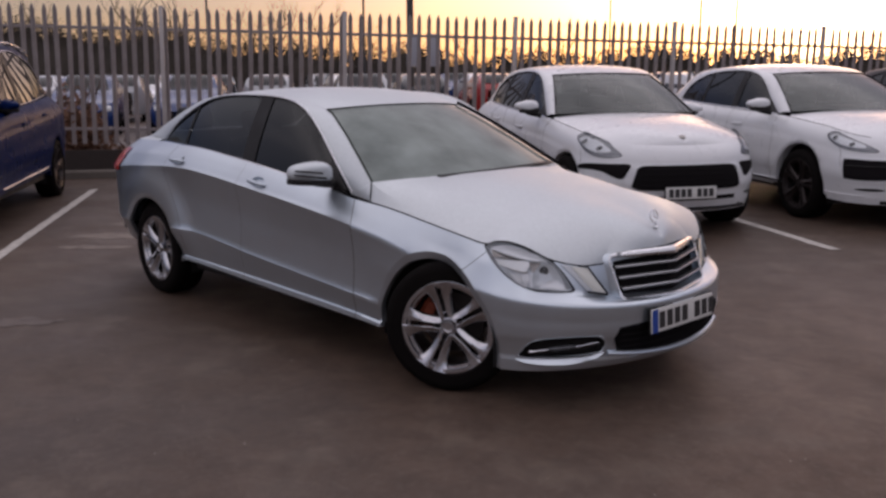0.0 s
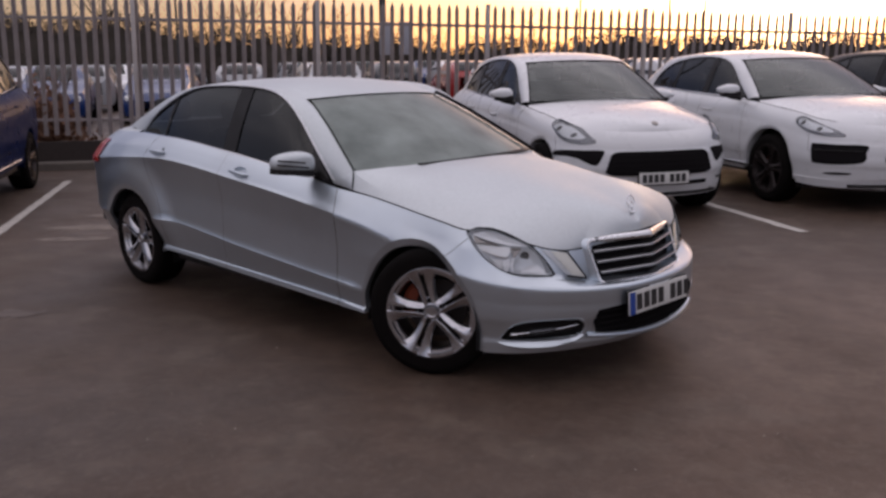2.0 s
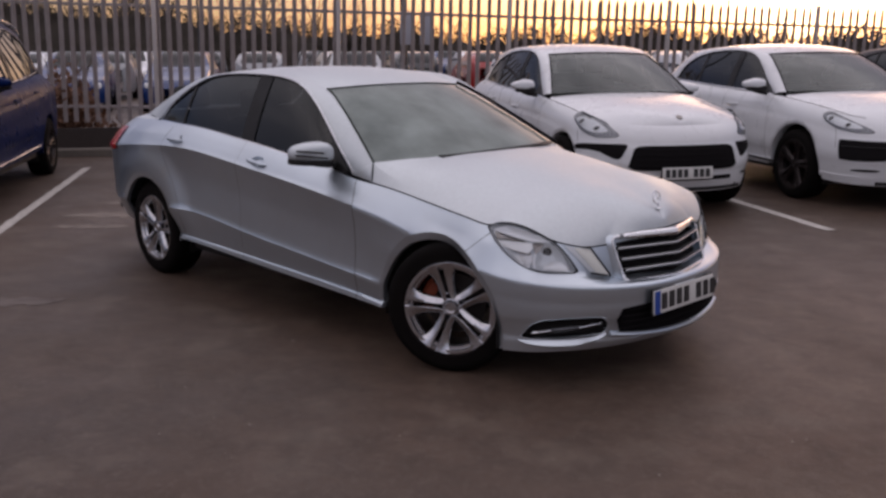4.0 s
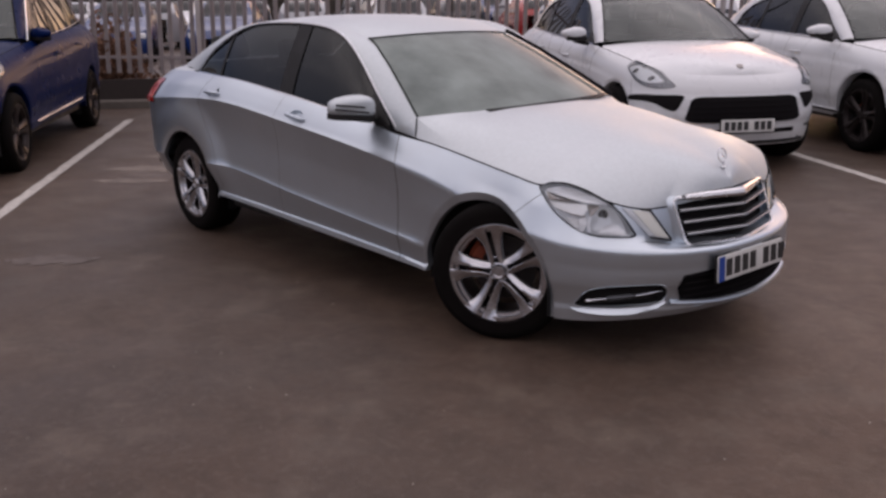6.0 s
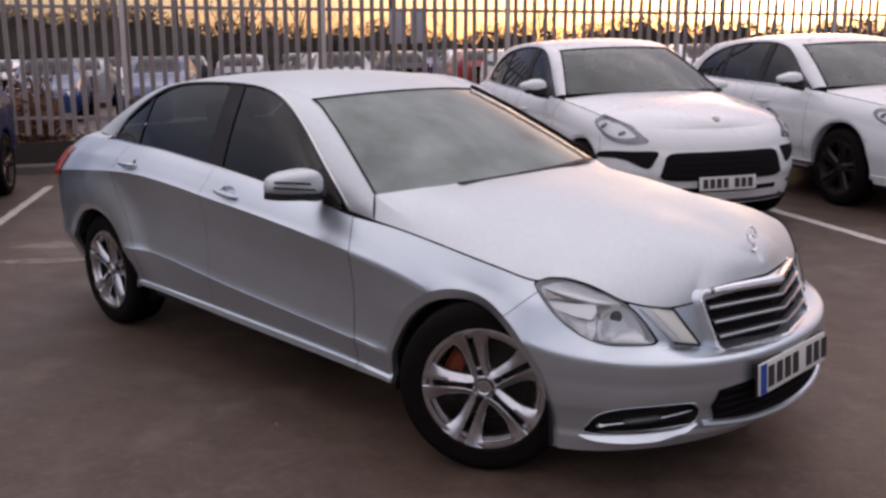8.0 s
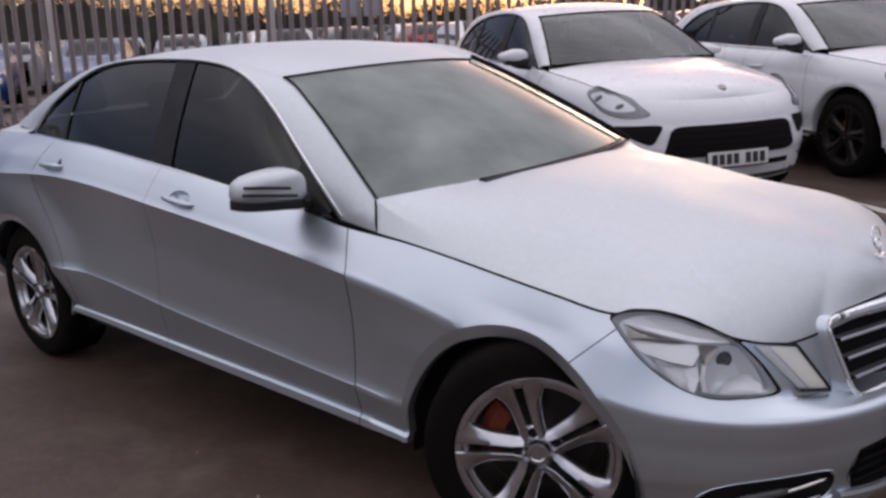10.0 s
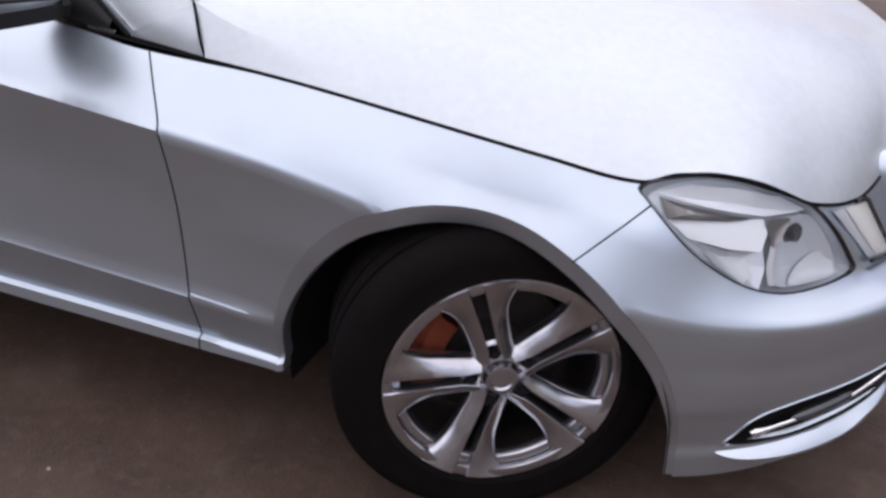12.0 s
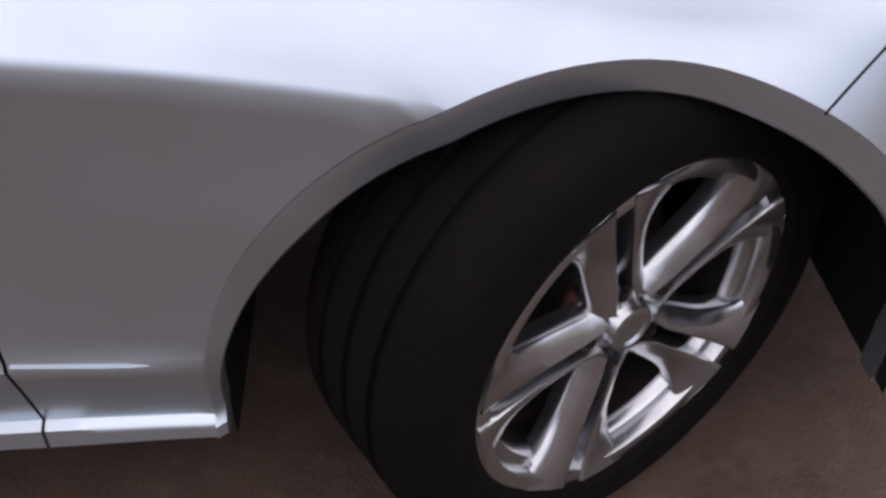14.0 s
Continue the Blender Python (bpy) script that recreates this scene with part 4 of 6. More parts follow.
    # cowl between the bonnet and the windscreen, and the panels at the pillar's foot
    ea = np.array([(-0.735, -0.770, 0.890), (-0.702, -0.7665, 0.9065), (-0.668, -0.756, 0.9225), (-0.634, -0.748, 0.939), (-0.603, -0.738, 0.9545)])
    q = np.linspace(0, 1, 5)[:, None]
    ea = ea + np.array([0, -1, 0.6]) * 0.006 * 4 * q * (1 - q)
    eb = np.array([(-0.568, -0.772, 0.869), (-0.576, -0.768, 0.893), (-0.584, -0.760, 0.916), (-0.593, -0.749, 0.938), (-0.603, -0.738, 0.957)])
    foot = ribbon(ea, eb, 0.003)
    slit = tube(eb + np.array([0.004, -0.001, 0.001]), 0.0028, 6)
    for f in sides:
        part("bonnet_gap", f(slit), GAP, car)
    for f in sides:
        part("pillar_foot", f(foot), FROSTED, car)
    cowl = [[(-0.60 + 0.16 * (1 - t * t) + d, t * 0.735, z + 0.03 * (1 - t * t)) for t in np.linspace(-1, 1, 21)] for d, z in ((-0.002, 0.945), (-0.02, 0.935), (-0.06, 0.95))]
    part("cowl", grid(cowl), BLACK, car)
    for t0, t1, s0, s1 in ((-0.52, 0.10, -0.03, 0.005), (0.06, 0.86, 0.0, 0.03)):
        path = []
        for i in range(14):
            t, q = t0 + (t1 - t0) * i / 13, s0 + (s1 - s0) * i / 13
            e = 1 - abs(t) ** 2.2
            path.append((-0.60 - 0.26 * q + 0.165 * e + 0.012, t * (0.738 - 0.073 * q), 0.955 + 0.155 * q + 0.012 * e + 0.014))
        arm = np.array(path)
        part("wiper", join(tube(arm, 0.008, 6), tube(arm + np.array([-0.020, 0.0, 0.004]), 0.006, 6)), BLACK, car)
    interior(car, -0.75, 0.0)

    # headlamps: reflector bowls under a clear lens; pale and dark patches paint their reflections
    c = np.mean(lamp, 0)
    inset = lambda pts, f: [tuple(c + (np.array(p) - c) * f) for p in pts]
    well = skin_well(sh, lamp, 0.024)
    lens = skin_patch(sh, inset(lamp, 0.985), 0.004, 6, 0.012)
    rim = skin_rim(sh, lamp, 0.006, 0.030)
    put = lambda pts, out, dome=0.0, n=36, slant=0.0: skin_patch(sh, [(0.257 + (x - 0.257) * 1.025, z - 0.006) for x, z in pts], out, 4, dome, n, slant)
    bowl = ((0.459, 0.690), (0.491, 0.691), (0.520, 0.679), (0.551, 0.631), (0.573, 0.582), (0.580, 0.562), (0.539, 0.568), (0.489, 0.577), (0.472, 0.613), (0.470, 0.651))
    pieces = (("reflector", LAMPGREY, put(crisp([(0.281, 0.748), (0.332, 0.763), (0.402, 0.753), (0.467, 0.728), (0.508, 0.694), (0.450, 0.702), (0.384, 0.720), (0.325, 0.736)]), -0.010, -0.004)),
              ("lamp_shade", STEEL, put(crisp([(0.286, 0.742), (0.322, 0.732), (0.377, 0.717), (0.438, 0.699), (0.400, 0.700), (0.327, 0.708), (0.308, 0.709)]), -0.014, -0.012)),
              ("reflector", LAMPWHITE, put(crisp([(0.300, 0.708), (0.330, 0.707), (0.400, 0.701), (0.450, 0.694), (0.461, 0.675), (0.457, 0.651), (0.407, 0.661), (0.345, 0.679)], 0.25), -0.014, 0.0, 36, 0.6)),
              ("reflector", LAMPGREY, put(crisp([(0.350, 0.672), (0.408, 0.658), (0.457, 0.646), (0.468, 0.614), (0.464, 0.580), (0.430, 0.600), (0.393, 0.629)]), -0.016, -0.008, 36, 0.25)),
              ("lamp_shade", STEEL, put(crisp([(0.348, 0.676), (0.407, 0.661), (0.456, 0.650), (0.454, 0.643), (0.405, 0.652)]), -0.013)),
              ("reflector", LAMPWHITE, put(crisp([(0.388, 0.640), (0.431, 0.635), (0.448, 0.608), (0.437, 0.599), (0.412, 0.616)]), -0.013, -0.006, 36, 0.6)),
              ("lamp_bowl", LAMPBED, put(bowl, -0.012, -0.016, 48)),
              ("lamp_shade", STEEL, put([(0.456, 0.693), (0.486, 0.689), (0.484, 0.671), (0.472, 0.646), (0.462, 0.667)], -0.009, -0.004)),
              ("lamp_rib", LAMPGREY, put(crisp([(0.466, 0.650), (0.474, 0.648), (0.475, 0.612), (0.484, 0.580), (0.474, 0.582), (0.465, 0.614)]), -0.010)),
              ("reflector", LAMPGREY, put([(0.512, 0.600), (0.536, 0.612), (0.562, 0.596), (0.574, 0.568), (0.538, 0.571), (0.507, 0.577)], -0.014, -0.006, 36, 0.5)))
    eye = on_side(sh, [(0.512, 0.648)], -0.020)[0]
    for f in sides:
        h = part("headlamp", f(well), LAMPBED, car, "clear-lensed headlamp with bright reflector")
        part("lens", f(lens), LENS, h).visible_shadow = False
        part("lamp_seal", f(rim), GLOSSBLACK, h)
        for name, mat, mesh in pieces:
            part(name, f(mesh), mat, h)
        ball = moved(lathe([(0.0, -0.010), (0.006, -0.009), (0.010, -0.004), (0.012, 0.002), (0.020, 0.002), (0.022, 0.008)], 24), pose(*eye, 0, 0, 48))
        part("projector", f(ball), LAMPDARK, h)
    # slanted inner lamps
    corners = [np.array(q) for q in ((0.540, -0.590, 0.682), (0.600, -0.452, 0.652), (0.668, -0.380, 0.520), (0.628, -0.488, 0.546))]

    def slant(u0, u1, v0, v1, out, dome=0.0):
        """A sheet over part of the lamp's four-cornered face."""
        tl, tr_, br_, bl = corners
        rows = []
        for u in np.linspace(u0, u1, 9):
            row = []
            for v in np.linspace(v0, v1, 9):
                p = (tl * (1 - u) + tr_ * u) * (1 - v) + (bl * (1 - u) + br_ * u) * v
                a_, b_ = (u - u0) / (u1 - u0), (v - v0) / (v1 - v0)
                row.append(tuple(p + np.array([0.85, -0.45, 0.15]) * (out + dome * 16 * a_ * (1 - a_) * b_ * (1 - b_))))
            rows.append(row)
        return grid(rows)
    tl, tr_, br_, bl = corners
    lift = np.array([0.85, -0.45, 0.15]) * 0.004
    frame_path = np.array([tl * 0.3 + tr_ * 0.7, tr_ * 0.97 + tl * 0.03, tr_ * 0.97 + br_ * 0.03, tr_ * 0.5 + br_ * 0.5, br_ * 0.95 + tr_ * 0.05, br_ * 0.95 + bl * 0.05, br_ * 0.4 + bl * 0.6, bl * 0.95 + br_ * 0.05]) + lift
    for f in sides:
        h = part("inner_lamp", f(slant(0.14, 1.0, 0.0, 0.98, -0.003)), SILVER, car, "slanted inner lamp with cream element")
        part("lamp_element", f(slant(0.36, 0.95, 0.06, 0.94, 0.003, 0.004)), CREAM, h)
        part("reflector", f(slant(0.06, 0.34, 0.06, 0.94, 0.002, 0.002)), LAMPGREY, h)
        part("lens", f(slant(0.02, 0.98, 0.02, 0.98, 0.007, 0.004)), LENS, h)
        part("lamp_seal", f(tube(frame_path, 0.0045, 6)), GLOSSBLACK, h)
    # pressed line along the foot of the wing
    pressed = tube(on_side(sh, [(x, 0.392 + (x + 0.617) * -0.11) for x in np.linspace(-0.612, -0.475, 12)], -0.001), [0.003] * 10 + [0.002, 0.001], 6)
    for f in sides:
        part("pressed_line", f(pressed), SILVER, car)
    # shut line between the bumper and the wing
    for f in sides:
        part("bumper_gap", f(gap_line(sh, ((0.278, 0.722), (0.225, 0.674), (0.172, 0.626)), 0.003)), GAP, car)
        part("sill_step", f(gap_line(sh, ((-0.617, 0.30), (-0.617, 0.36)), 0.003, 6)), GAP, car)
        part("door_gap", f(gap_line(sh, ((-2.60, 1.045), (-2.615, 0.95), (-2.585, 0.83), (-2.49, 0.69), (-2.42, 0.55), (-2.405, 0.35)), 0.0025)), GAP, car)

    # radiator grille: chrome surround and winged bars over a dark opening

    def nose(y, z, out=0.0):
        return (at(abs(y), z) + out, y, z)
    edge_x = lambda z: 0.632 + (0.70 - z) * 0.42
    prow_x = lambda z: 0.748 + (0.70 - z) * 0.22

    def face(y, z):
        q = min(1.0, abs(y) / width_at(z))
        return (edge_x(z) * q + prow_x(z) * (1 - q), y, z)
    rows = [[face(t * width_at(z) * 0.97, z) for t in np.linspace(-1, 1, 25)] for z in np.linspace(z0 + 0.005, z1 - 0.005, 9)]
    gr = part("grille", grid(np.array(rows) - np.array([0.040, 0, 0])), GAP, car, "chrome-framed grille with four dark-gapped bars")
    corner = ((0.90, 0.0), (0.95, 0.003), (0.982, 0.012), (1.0, 0.028))
    right = [(f, z1 - d) for f, d in corner] + [(1.0, z) for z in np.linspace(z1 - 0.05, z0 + 0.05, 5)] + [(f, z0 + d) for f, d in reversed(corner)]
    right = [face(width_at(z) * f, z) for f, z in right]
    left = [(x, -y, z) for x, y, z in reversed(right)]
    lp = np.array([face(t * width_at(z1), z1) for t in np.linspace(-0.85, 0.85, 23)] + right + [face(t * width_at(z0), z0) for t in np.linspace(0.85, -0.85, 21)] + left + [face(-0.85 * width_at(z1), z1)])
    rad = np.where(lp[:, 2] > z1 - 0.001, np.interp(np.abs(lp[:, 1]), (0.0, 0.20, 0.32), (0.019, 0.016, 0.009)), np.interp(lp[:, 2], (z0, z0 + 0.03, z1 - 0.028, z1 - 0.001), (0.013, 0.0065, 0.0055, 0.008)))
    part("surround", tube(lp, rad, 8), SATIN, gr)
    collar = []
    for p in lp:
        wy = math.copysign(0.030, p[1]) if abs(p[1]) > 0.3 else 0.0
        wz = 0.010 if p[2] > z1 - 0.02 else -0.012 if p[2] < z0 + 0.02 else 0.0
        collar.append([tuple(p), (p[0] - 0.022, p[1] + wy * 0.35, p[2] + wz * 0.6), (p[0] - 0.055, p[1] + wy * 0.7, p[2] + wz)])
    part("grille_collar", grid(collar), SILVER, gr)
    for z in (0.642, 0.594, 0.546):
        w = width_at(z) - 0.012
        bar = np.array([(face(t * w, z)[0] + 0.004, t * w, z) for t in np.linspace(-1, 1, 31)])
        fin = grid([[tuple(p + np.array([-0.004, 0, -0.0105])), tuple(p + np.array([0.007, 0, -0.004])), tuple(p + np.array([0.010, 0, 0.001])), tuple(p + np.array([0.006, 0, 0.0055])), tuple(p + np.array([-0.016, 0, 0.0055]))] for p in bar])
        part("grille_bar", fin, BARMETAL, gr)
    # bonnet star on its stalk
    a = np.linspace(0, 2 * np.pi, 33)
    ring = np.stack([0 * a, 0.031 * np.cos(a), 0.031 * np.sin(a)], -1)
    star = join(tube(ring, 0.0032, 8, closed=True), *[tube([(0, 0, 0), (0, 0.030 * math.cos(t), 0.030 * math.sin(t))], [0.0042, 0.0015], 6) for t in (math.pi / 2, math.pi * 7 / 6, math.pi * 11 / 6)],
                tube([(0, 0, -0.031), (0.0, 0, -0.050)], 0.005, 8), moved(lathe([(0, 0.006), (0.014, 0.004), (0.016, -0.004), (0, -0.004)], 20), pose(0, 0, -0.05, 90, 0, 0)))
    part("bonnet_ornament", moved(star, pose(0.640, 0, 0.840, 0, -14, 0)), SATIN, car, "round chrome bonnet ornament")
    # lower intake, its bright lip and the plate
    zt, zb = mouth_top, mouth_low
    ys = np.concatenate([[-0.425], np.linspace(-0.40, 0.40, 23), [0.425]])
    mouth = [[nose(y, zb(y) + (zt(y) - zb(y)) * f, -0.045 if 0 < f < 1 and abs(y) < 0.41 else 0.002) for f in ((0.30, 0.31, 0.5, 0.69, 0.70) if abs(y) > 0.41 else (0, 0.04, 0.5, 0.96, 1))] for y in ys]
    intake = part("lower_intake", grid(mouth), GAP, car, "black lower air intake")
    for z in (0.285, 0.315, 0.345, 0.375):
        part("intake_slat", tube([nose(y, z, -0.012) for y in np.linspace(-0.38, 0.38, 17)], 0.004, 6), GAP, intake)
    part("bumper_lip", tube([nose(y, zb(y) - 0.012, 0.004) for y in np.linspace(-0.45, 0.45, 25)], 0.013, 8), SILVER, car)
    plate(car, (at(0.0, 0.40) + 0.004, -0.012, 0.400), (0, -3, 0), [(-0.175 + 0.062 * i + (0.045 if i > 3 else 0), 0.045) for i in range(7)])
    # corner intakes with a chrome bar and a light ledge below
    bar_path = on_side(sh, [(0.490, 0.284), (0.52, 0.290), (0.60, 0.304), (0.65, 0.313), (0.706, 0.328)], 0.0)
    shelf_path = smooth_curve([(0.438, 0.246, 0), (0.48, 0.238, 0), (0.55, 0.234, 0), (0.62, 0.238, 0), (0.68, 0.250, 0), (0.712, 0.274, 0)], 24)[:, :2]
    ends = np.sin(np.linspace(0.004, 0.985, 24) * np.pi) ** 0.6
    ledge = grid(np.stack([[on_side(sh, [(x, z + dz * e)], out * e)[0] for (x, z), e in zip(shelf_path, ends)] for dz, out in ((0.026, -0.014), (0.012, 0.006), (-0.002, 0.020), (-0.008, 0.020), (-0.013, 0.015), (-0.022, -0.002))], 1))
    for f in sides:
        h = part("corner_intake", f(skin_well(sh, fog, 0.045)), BLACK, car, "dark corner intake with chrome bar")
        part("chrome_bar", f(tube(smooth_curve(bar_path, 20), [0.004, 0.009, 0.010, 0.008, 0.006] + [0.0045] * 12 + [0.005, 0.004, 0.002], 10)), CHROME, h)
        # a darker, thicker piece along the middle of the bar
        part("dark_bar_middle", f(tube(on_side(sh, [(0.555 + 0.011 * i, 0.2975 + 0.0017 * i) for i in range(10)], -0.004), [0.004, 0.010] + [0.012] * 6 + [0.010, 0.004], 10)), LAMPDARK, h)
        part("intake_ledge", f(ledge), SILVER, h)
        part("intake_rim", f(skin_rim(sh, fog, 0.002, 0.03)), SILVER, h)
    # door mirrors
    n, k = 28, 18
    rows = []
    for i in range(k):
        ph = -math.pi / 2 + math.pi * i / (k - 1)
        row = []
        for j in range(n):
            th = 2 * math.pi * j / n
            e = lambda v, p: math.copysign(abs(v) ** p, v)
            x, y, z = e(math.cos(ph), 0.6) * e(math.cos(th), 0.7), e(math.cos(ph), 0.6) * e(math.sin(th), 0.6), e(math.sin(ph), 0.55)
            x = x * 0.080 if x > 0 else x * 0.035
            slim = min(1.0, max(0.0, (0.45 - y) / 1.45)) ** 1.3
            row.append((x * (1 - 0.25 * max(0, -y)), y * 0.128 * (1 - 0.10 * max(0, z)), z * (0.062 * (1 - 0.42 * slim) if z > 0 else 0.056)))
        rows.append(row)
    p = np.array(rows).transpose(1, 0, 2)
    head = grid(p, ring=True)
    stand = join(tube(smooth_curve([(0.01, 0.145, -0.050), (0.005, 0.09, -0.052), (0, 0.02, -0.045)], 10), 0.026, 8))
    for f in sides:
        # the far one is folded against its window
        m = pose(-0.905, -0.917, 1.004, -5, 0, -8) if f is sides[0] else pose(-1.03, -0.835, 0.965, -5, 0, 75)
        h = part("door_mirror", f(moved(head, m)), FROSTED, car, "silver door mirror with dark slots and black foot")
        band = [[(1.02 * (0.080 if c0 > 0 else 0.036) * abs(c0) ** 0.7 * (1 if c0 > 0 else -1), 1.02 * 0.120 * math.copysign(abs(s0) ** 0.6, s0), zz) for c0, s0 in [(math.cos(t), math.sin(t)) for t in np.linspace(0, 2 * np.pi, 29)]] for zz in (-0.064, -0.052, -0.036)]
        part("mirror_base", f(moved(grid(band), m)), BLACK, h)
        part("mirror_stand", f(moved(stand, m)), BLACK, h)
        slot = [(0.079 if yy > -0.1 else 0.066, yy, zz) for yy, zz in ((-0.118, -0.012), (-0.06, -0.014), (0.0, -0.018), (0.065, -0.022))]
        slot2 = [(0.080 if yy > -0.1 else 0.066, yy, zz) for yy, zz in ((-0.114, 0.010), (-0.05, 0.009), (0.0, 0.006), (0.04, 0.003))]
        for s_ in (slot, slot2):
            part("mirror_slot", f(moved(tube(s_, 0.0052, 6), m)), GLOSSBLACK, h)
        part("mirror_glass", f(moved(block((-0.034, 0.004, 0.0), (0.006, 0.165, 0.070), 0.002), m)), CHROME, h)
    for door, (x, z, slope, loop) in grips.items():
        ln = np.linspace(0, 1, 13)
        bar = on_side(sh, [(x + 0.090 - 0.180 * t, z - 0.004 + slope * (0.090 - 0.180 * t)) for t in ln], 0.0)
        rise = (0.003 + 0.024 * np.sin(ln * np.pi) ** 0.45)[:, None] * np.array([0, -1, 0.10])
        grip = tube(bar + rise, [0.004, 0.0085] + [0.0105] * 9 + [0.0085, 0.004], 10)
        for f in sides:
            d = panels[door][0 if f is sides[0] else 1]
            part("handle_cup", f(skin_well(sh, loop, 0.020, 40, 0.80)), SILVER, d)
            part("door_handle", f(grip), SILVER, d, "silver bar door handle")
    # tail lamps
    us = np.linspace(2.07, 2.75, 20)
    pts = sh.points(us)[:, 21:31] * np.array([1, -1, 1])
    pts = pts + np.array([-0.006, -0.008, 0])
    for f in sides:
        part("tail_lamp", f(grid(pts)), TAILRED, car, "red tail lamp")
    part("rear_plate", block((-3.97, 0, 0.62), (0.012, 0.52, 0.111), 0.003), PLATEWHITE, car)
    # wheels
    steer = 31.0
    add_wheel(car, "twin", 0.322, 0.235, 0.222, (-0.005, -0.718, 0.322), steer, -6)
    add_wheel(car, "twin", 0.322, 0.235, 0.222, (0.000, 0.740, 0.322), 180 + steer, 20)
    add_wheel(car, "twin", 0.322, 0.235, 0.222, (-2.874, -0.755, 0.322), 0, 15)
    add_wheel(car, "twin", 0.322, 0.235, 0.222, (-2.874, 0.755, 0.322), 180, 40)
    return car


saloon()


# ---- parked sport-utility cars ----
BAY = -32.0
OUT = np.array([math.cos(radians(BAY)), math.sin(radians(BAY))])
ALONG = np.array([-OUT[1], OUT[0]])


def bay(v, d):
    """World x, y of a place v metres along the fence and d metres out along the bays."""
    p = OUT * d + ALONG * v
    return float(p[0]), float(p[1])


def suv_shell(k):
    """k: scale factors for length, width and height."""
    lx, wy, hz = k
    st = tuple(a * lx for a in (0.86, 0.45, 0.10, -0.42, -0.66, -1.5, -2.4, -2.8, -3.3, -3.74))
    wd = tuple(a * lx for a in (0.10, -0.42, -0.66, -1.5, -2.4, -2.8, -3.1))
    Z = lambda *r: tuple(a * hz for a in r)
    W = lambda *r: tuple(a * wy for a in r)
    sill = Z(0.24, 0.25, 0.27, 0.30, 0.31, 0.32, 0.34, 0.35, 0.38, 0.42)
    lip = Z(0.32, 0.33, 0.34, 0.36, 0.37, 0.38, 0.40, 0.42, 0.46, 0.50)
    trim = Z(0.44, 0.46, 0.48, 0.48, 0.48, 0.50, 0.53, 0.56, 0.60, 0.64)
    crease = Z(0.66, 0.70, 0.76, 0.82, 0.84, 0.88, 0.93, 0.95, 0.96, 0.95)
    seam = Z(0.83, 0.89, 0.955, 1.02, 1.045, 1.08, 1.12, 1.14, 1.15, 1.12)
    up = lambda row, by: tuple(a + by for a in row)
    mid = tuple(0.5 * a + 0.5 * b for a, b in zip(trim, crease))
    ws = (W(0.88, 0.90, 0.90, 0.91, 0.92, 0.92, 0.90), W(0.90, 0.91, 0.915, 0.925, 0.935, 0.93, 0.91), W(0.895, 0.90, 0.90, 0.91, 0.925, 0.925, 0.905), W(0.92, 0.925, 0.92, 0.925, 0.945, 0.945, 0.92),
          W(0.922, 0.928, 0.924, 0.93, 0.948, 0.948, 0.922), W(0.925, 0.935, 0.93, 0.935, 0.95, 0.95, 0.925), W(0.90, 0.925, 0.925, 0.93, 0.945, 0.945, 0.92), W(0.895, 0.918, 0.918, 0.922, 0.938, 0.938, 0.915), W(0.79, 0.82, 0.83, 0.84, 0.83, 0.80, 0.76))
    zs = (sill, lip, up(lip, 0.006), trim, up(trim, 0.008), mid, crease, up(crease, 0.014), seam)
    noses = tuple(a * lx for a in (0.80, 0.83, 0.835, 0.855, 0.86, 0.86, 0.845, 0.835, 0.72))
    tails = tuple(a * lx for a in (-3.68, -3.74, -3.74, -3.76, -3.77, -3.76, -3.72, -3.71, -3.60))
    bulges = ((3, 0.0), (1, 0.0), (4, 0.0), (1, 0.0), (6, 0.006), (6, 0.004), (1, 0.0), (8, 0.024))
    return Shell(st, zs, wd, ws, noses, tails, 0.10 * lx, -3.1 * lx, bulges, 2.4, 3.4)


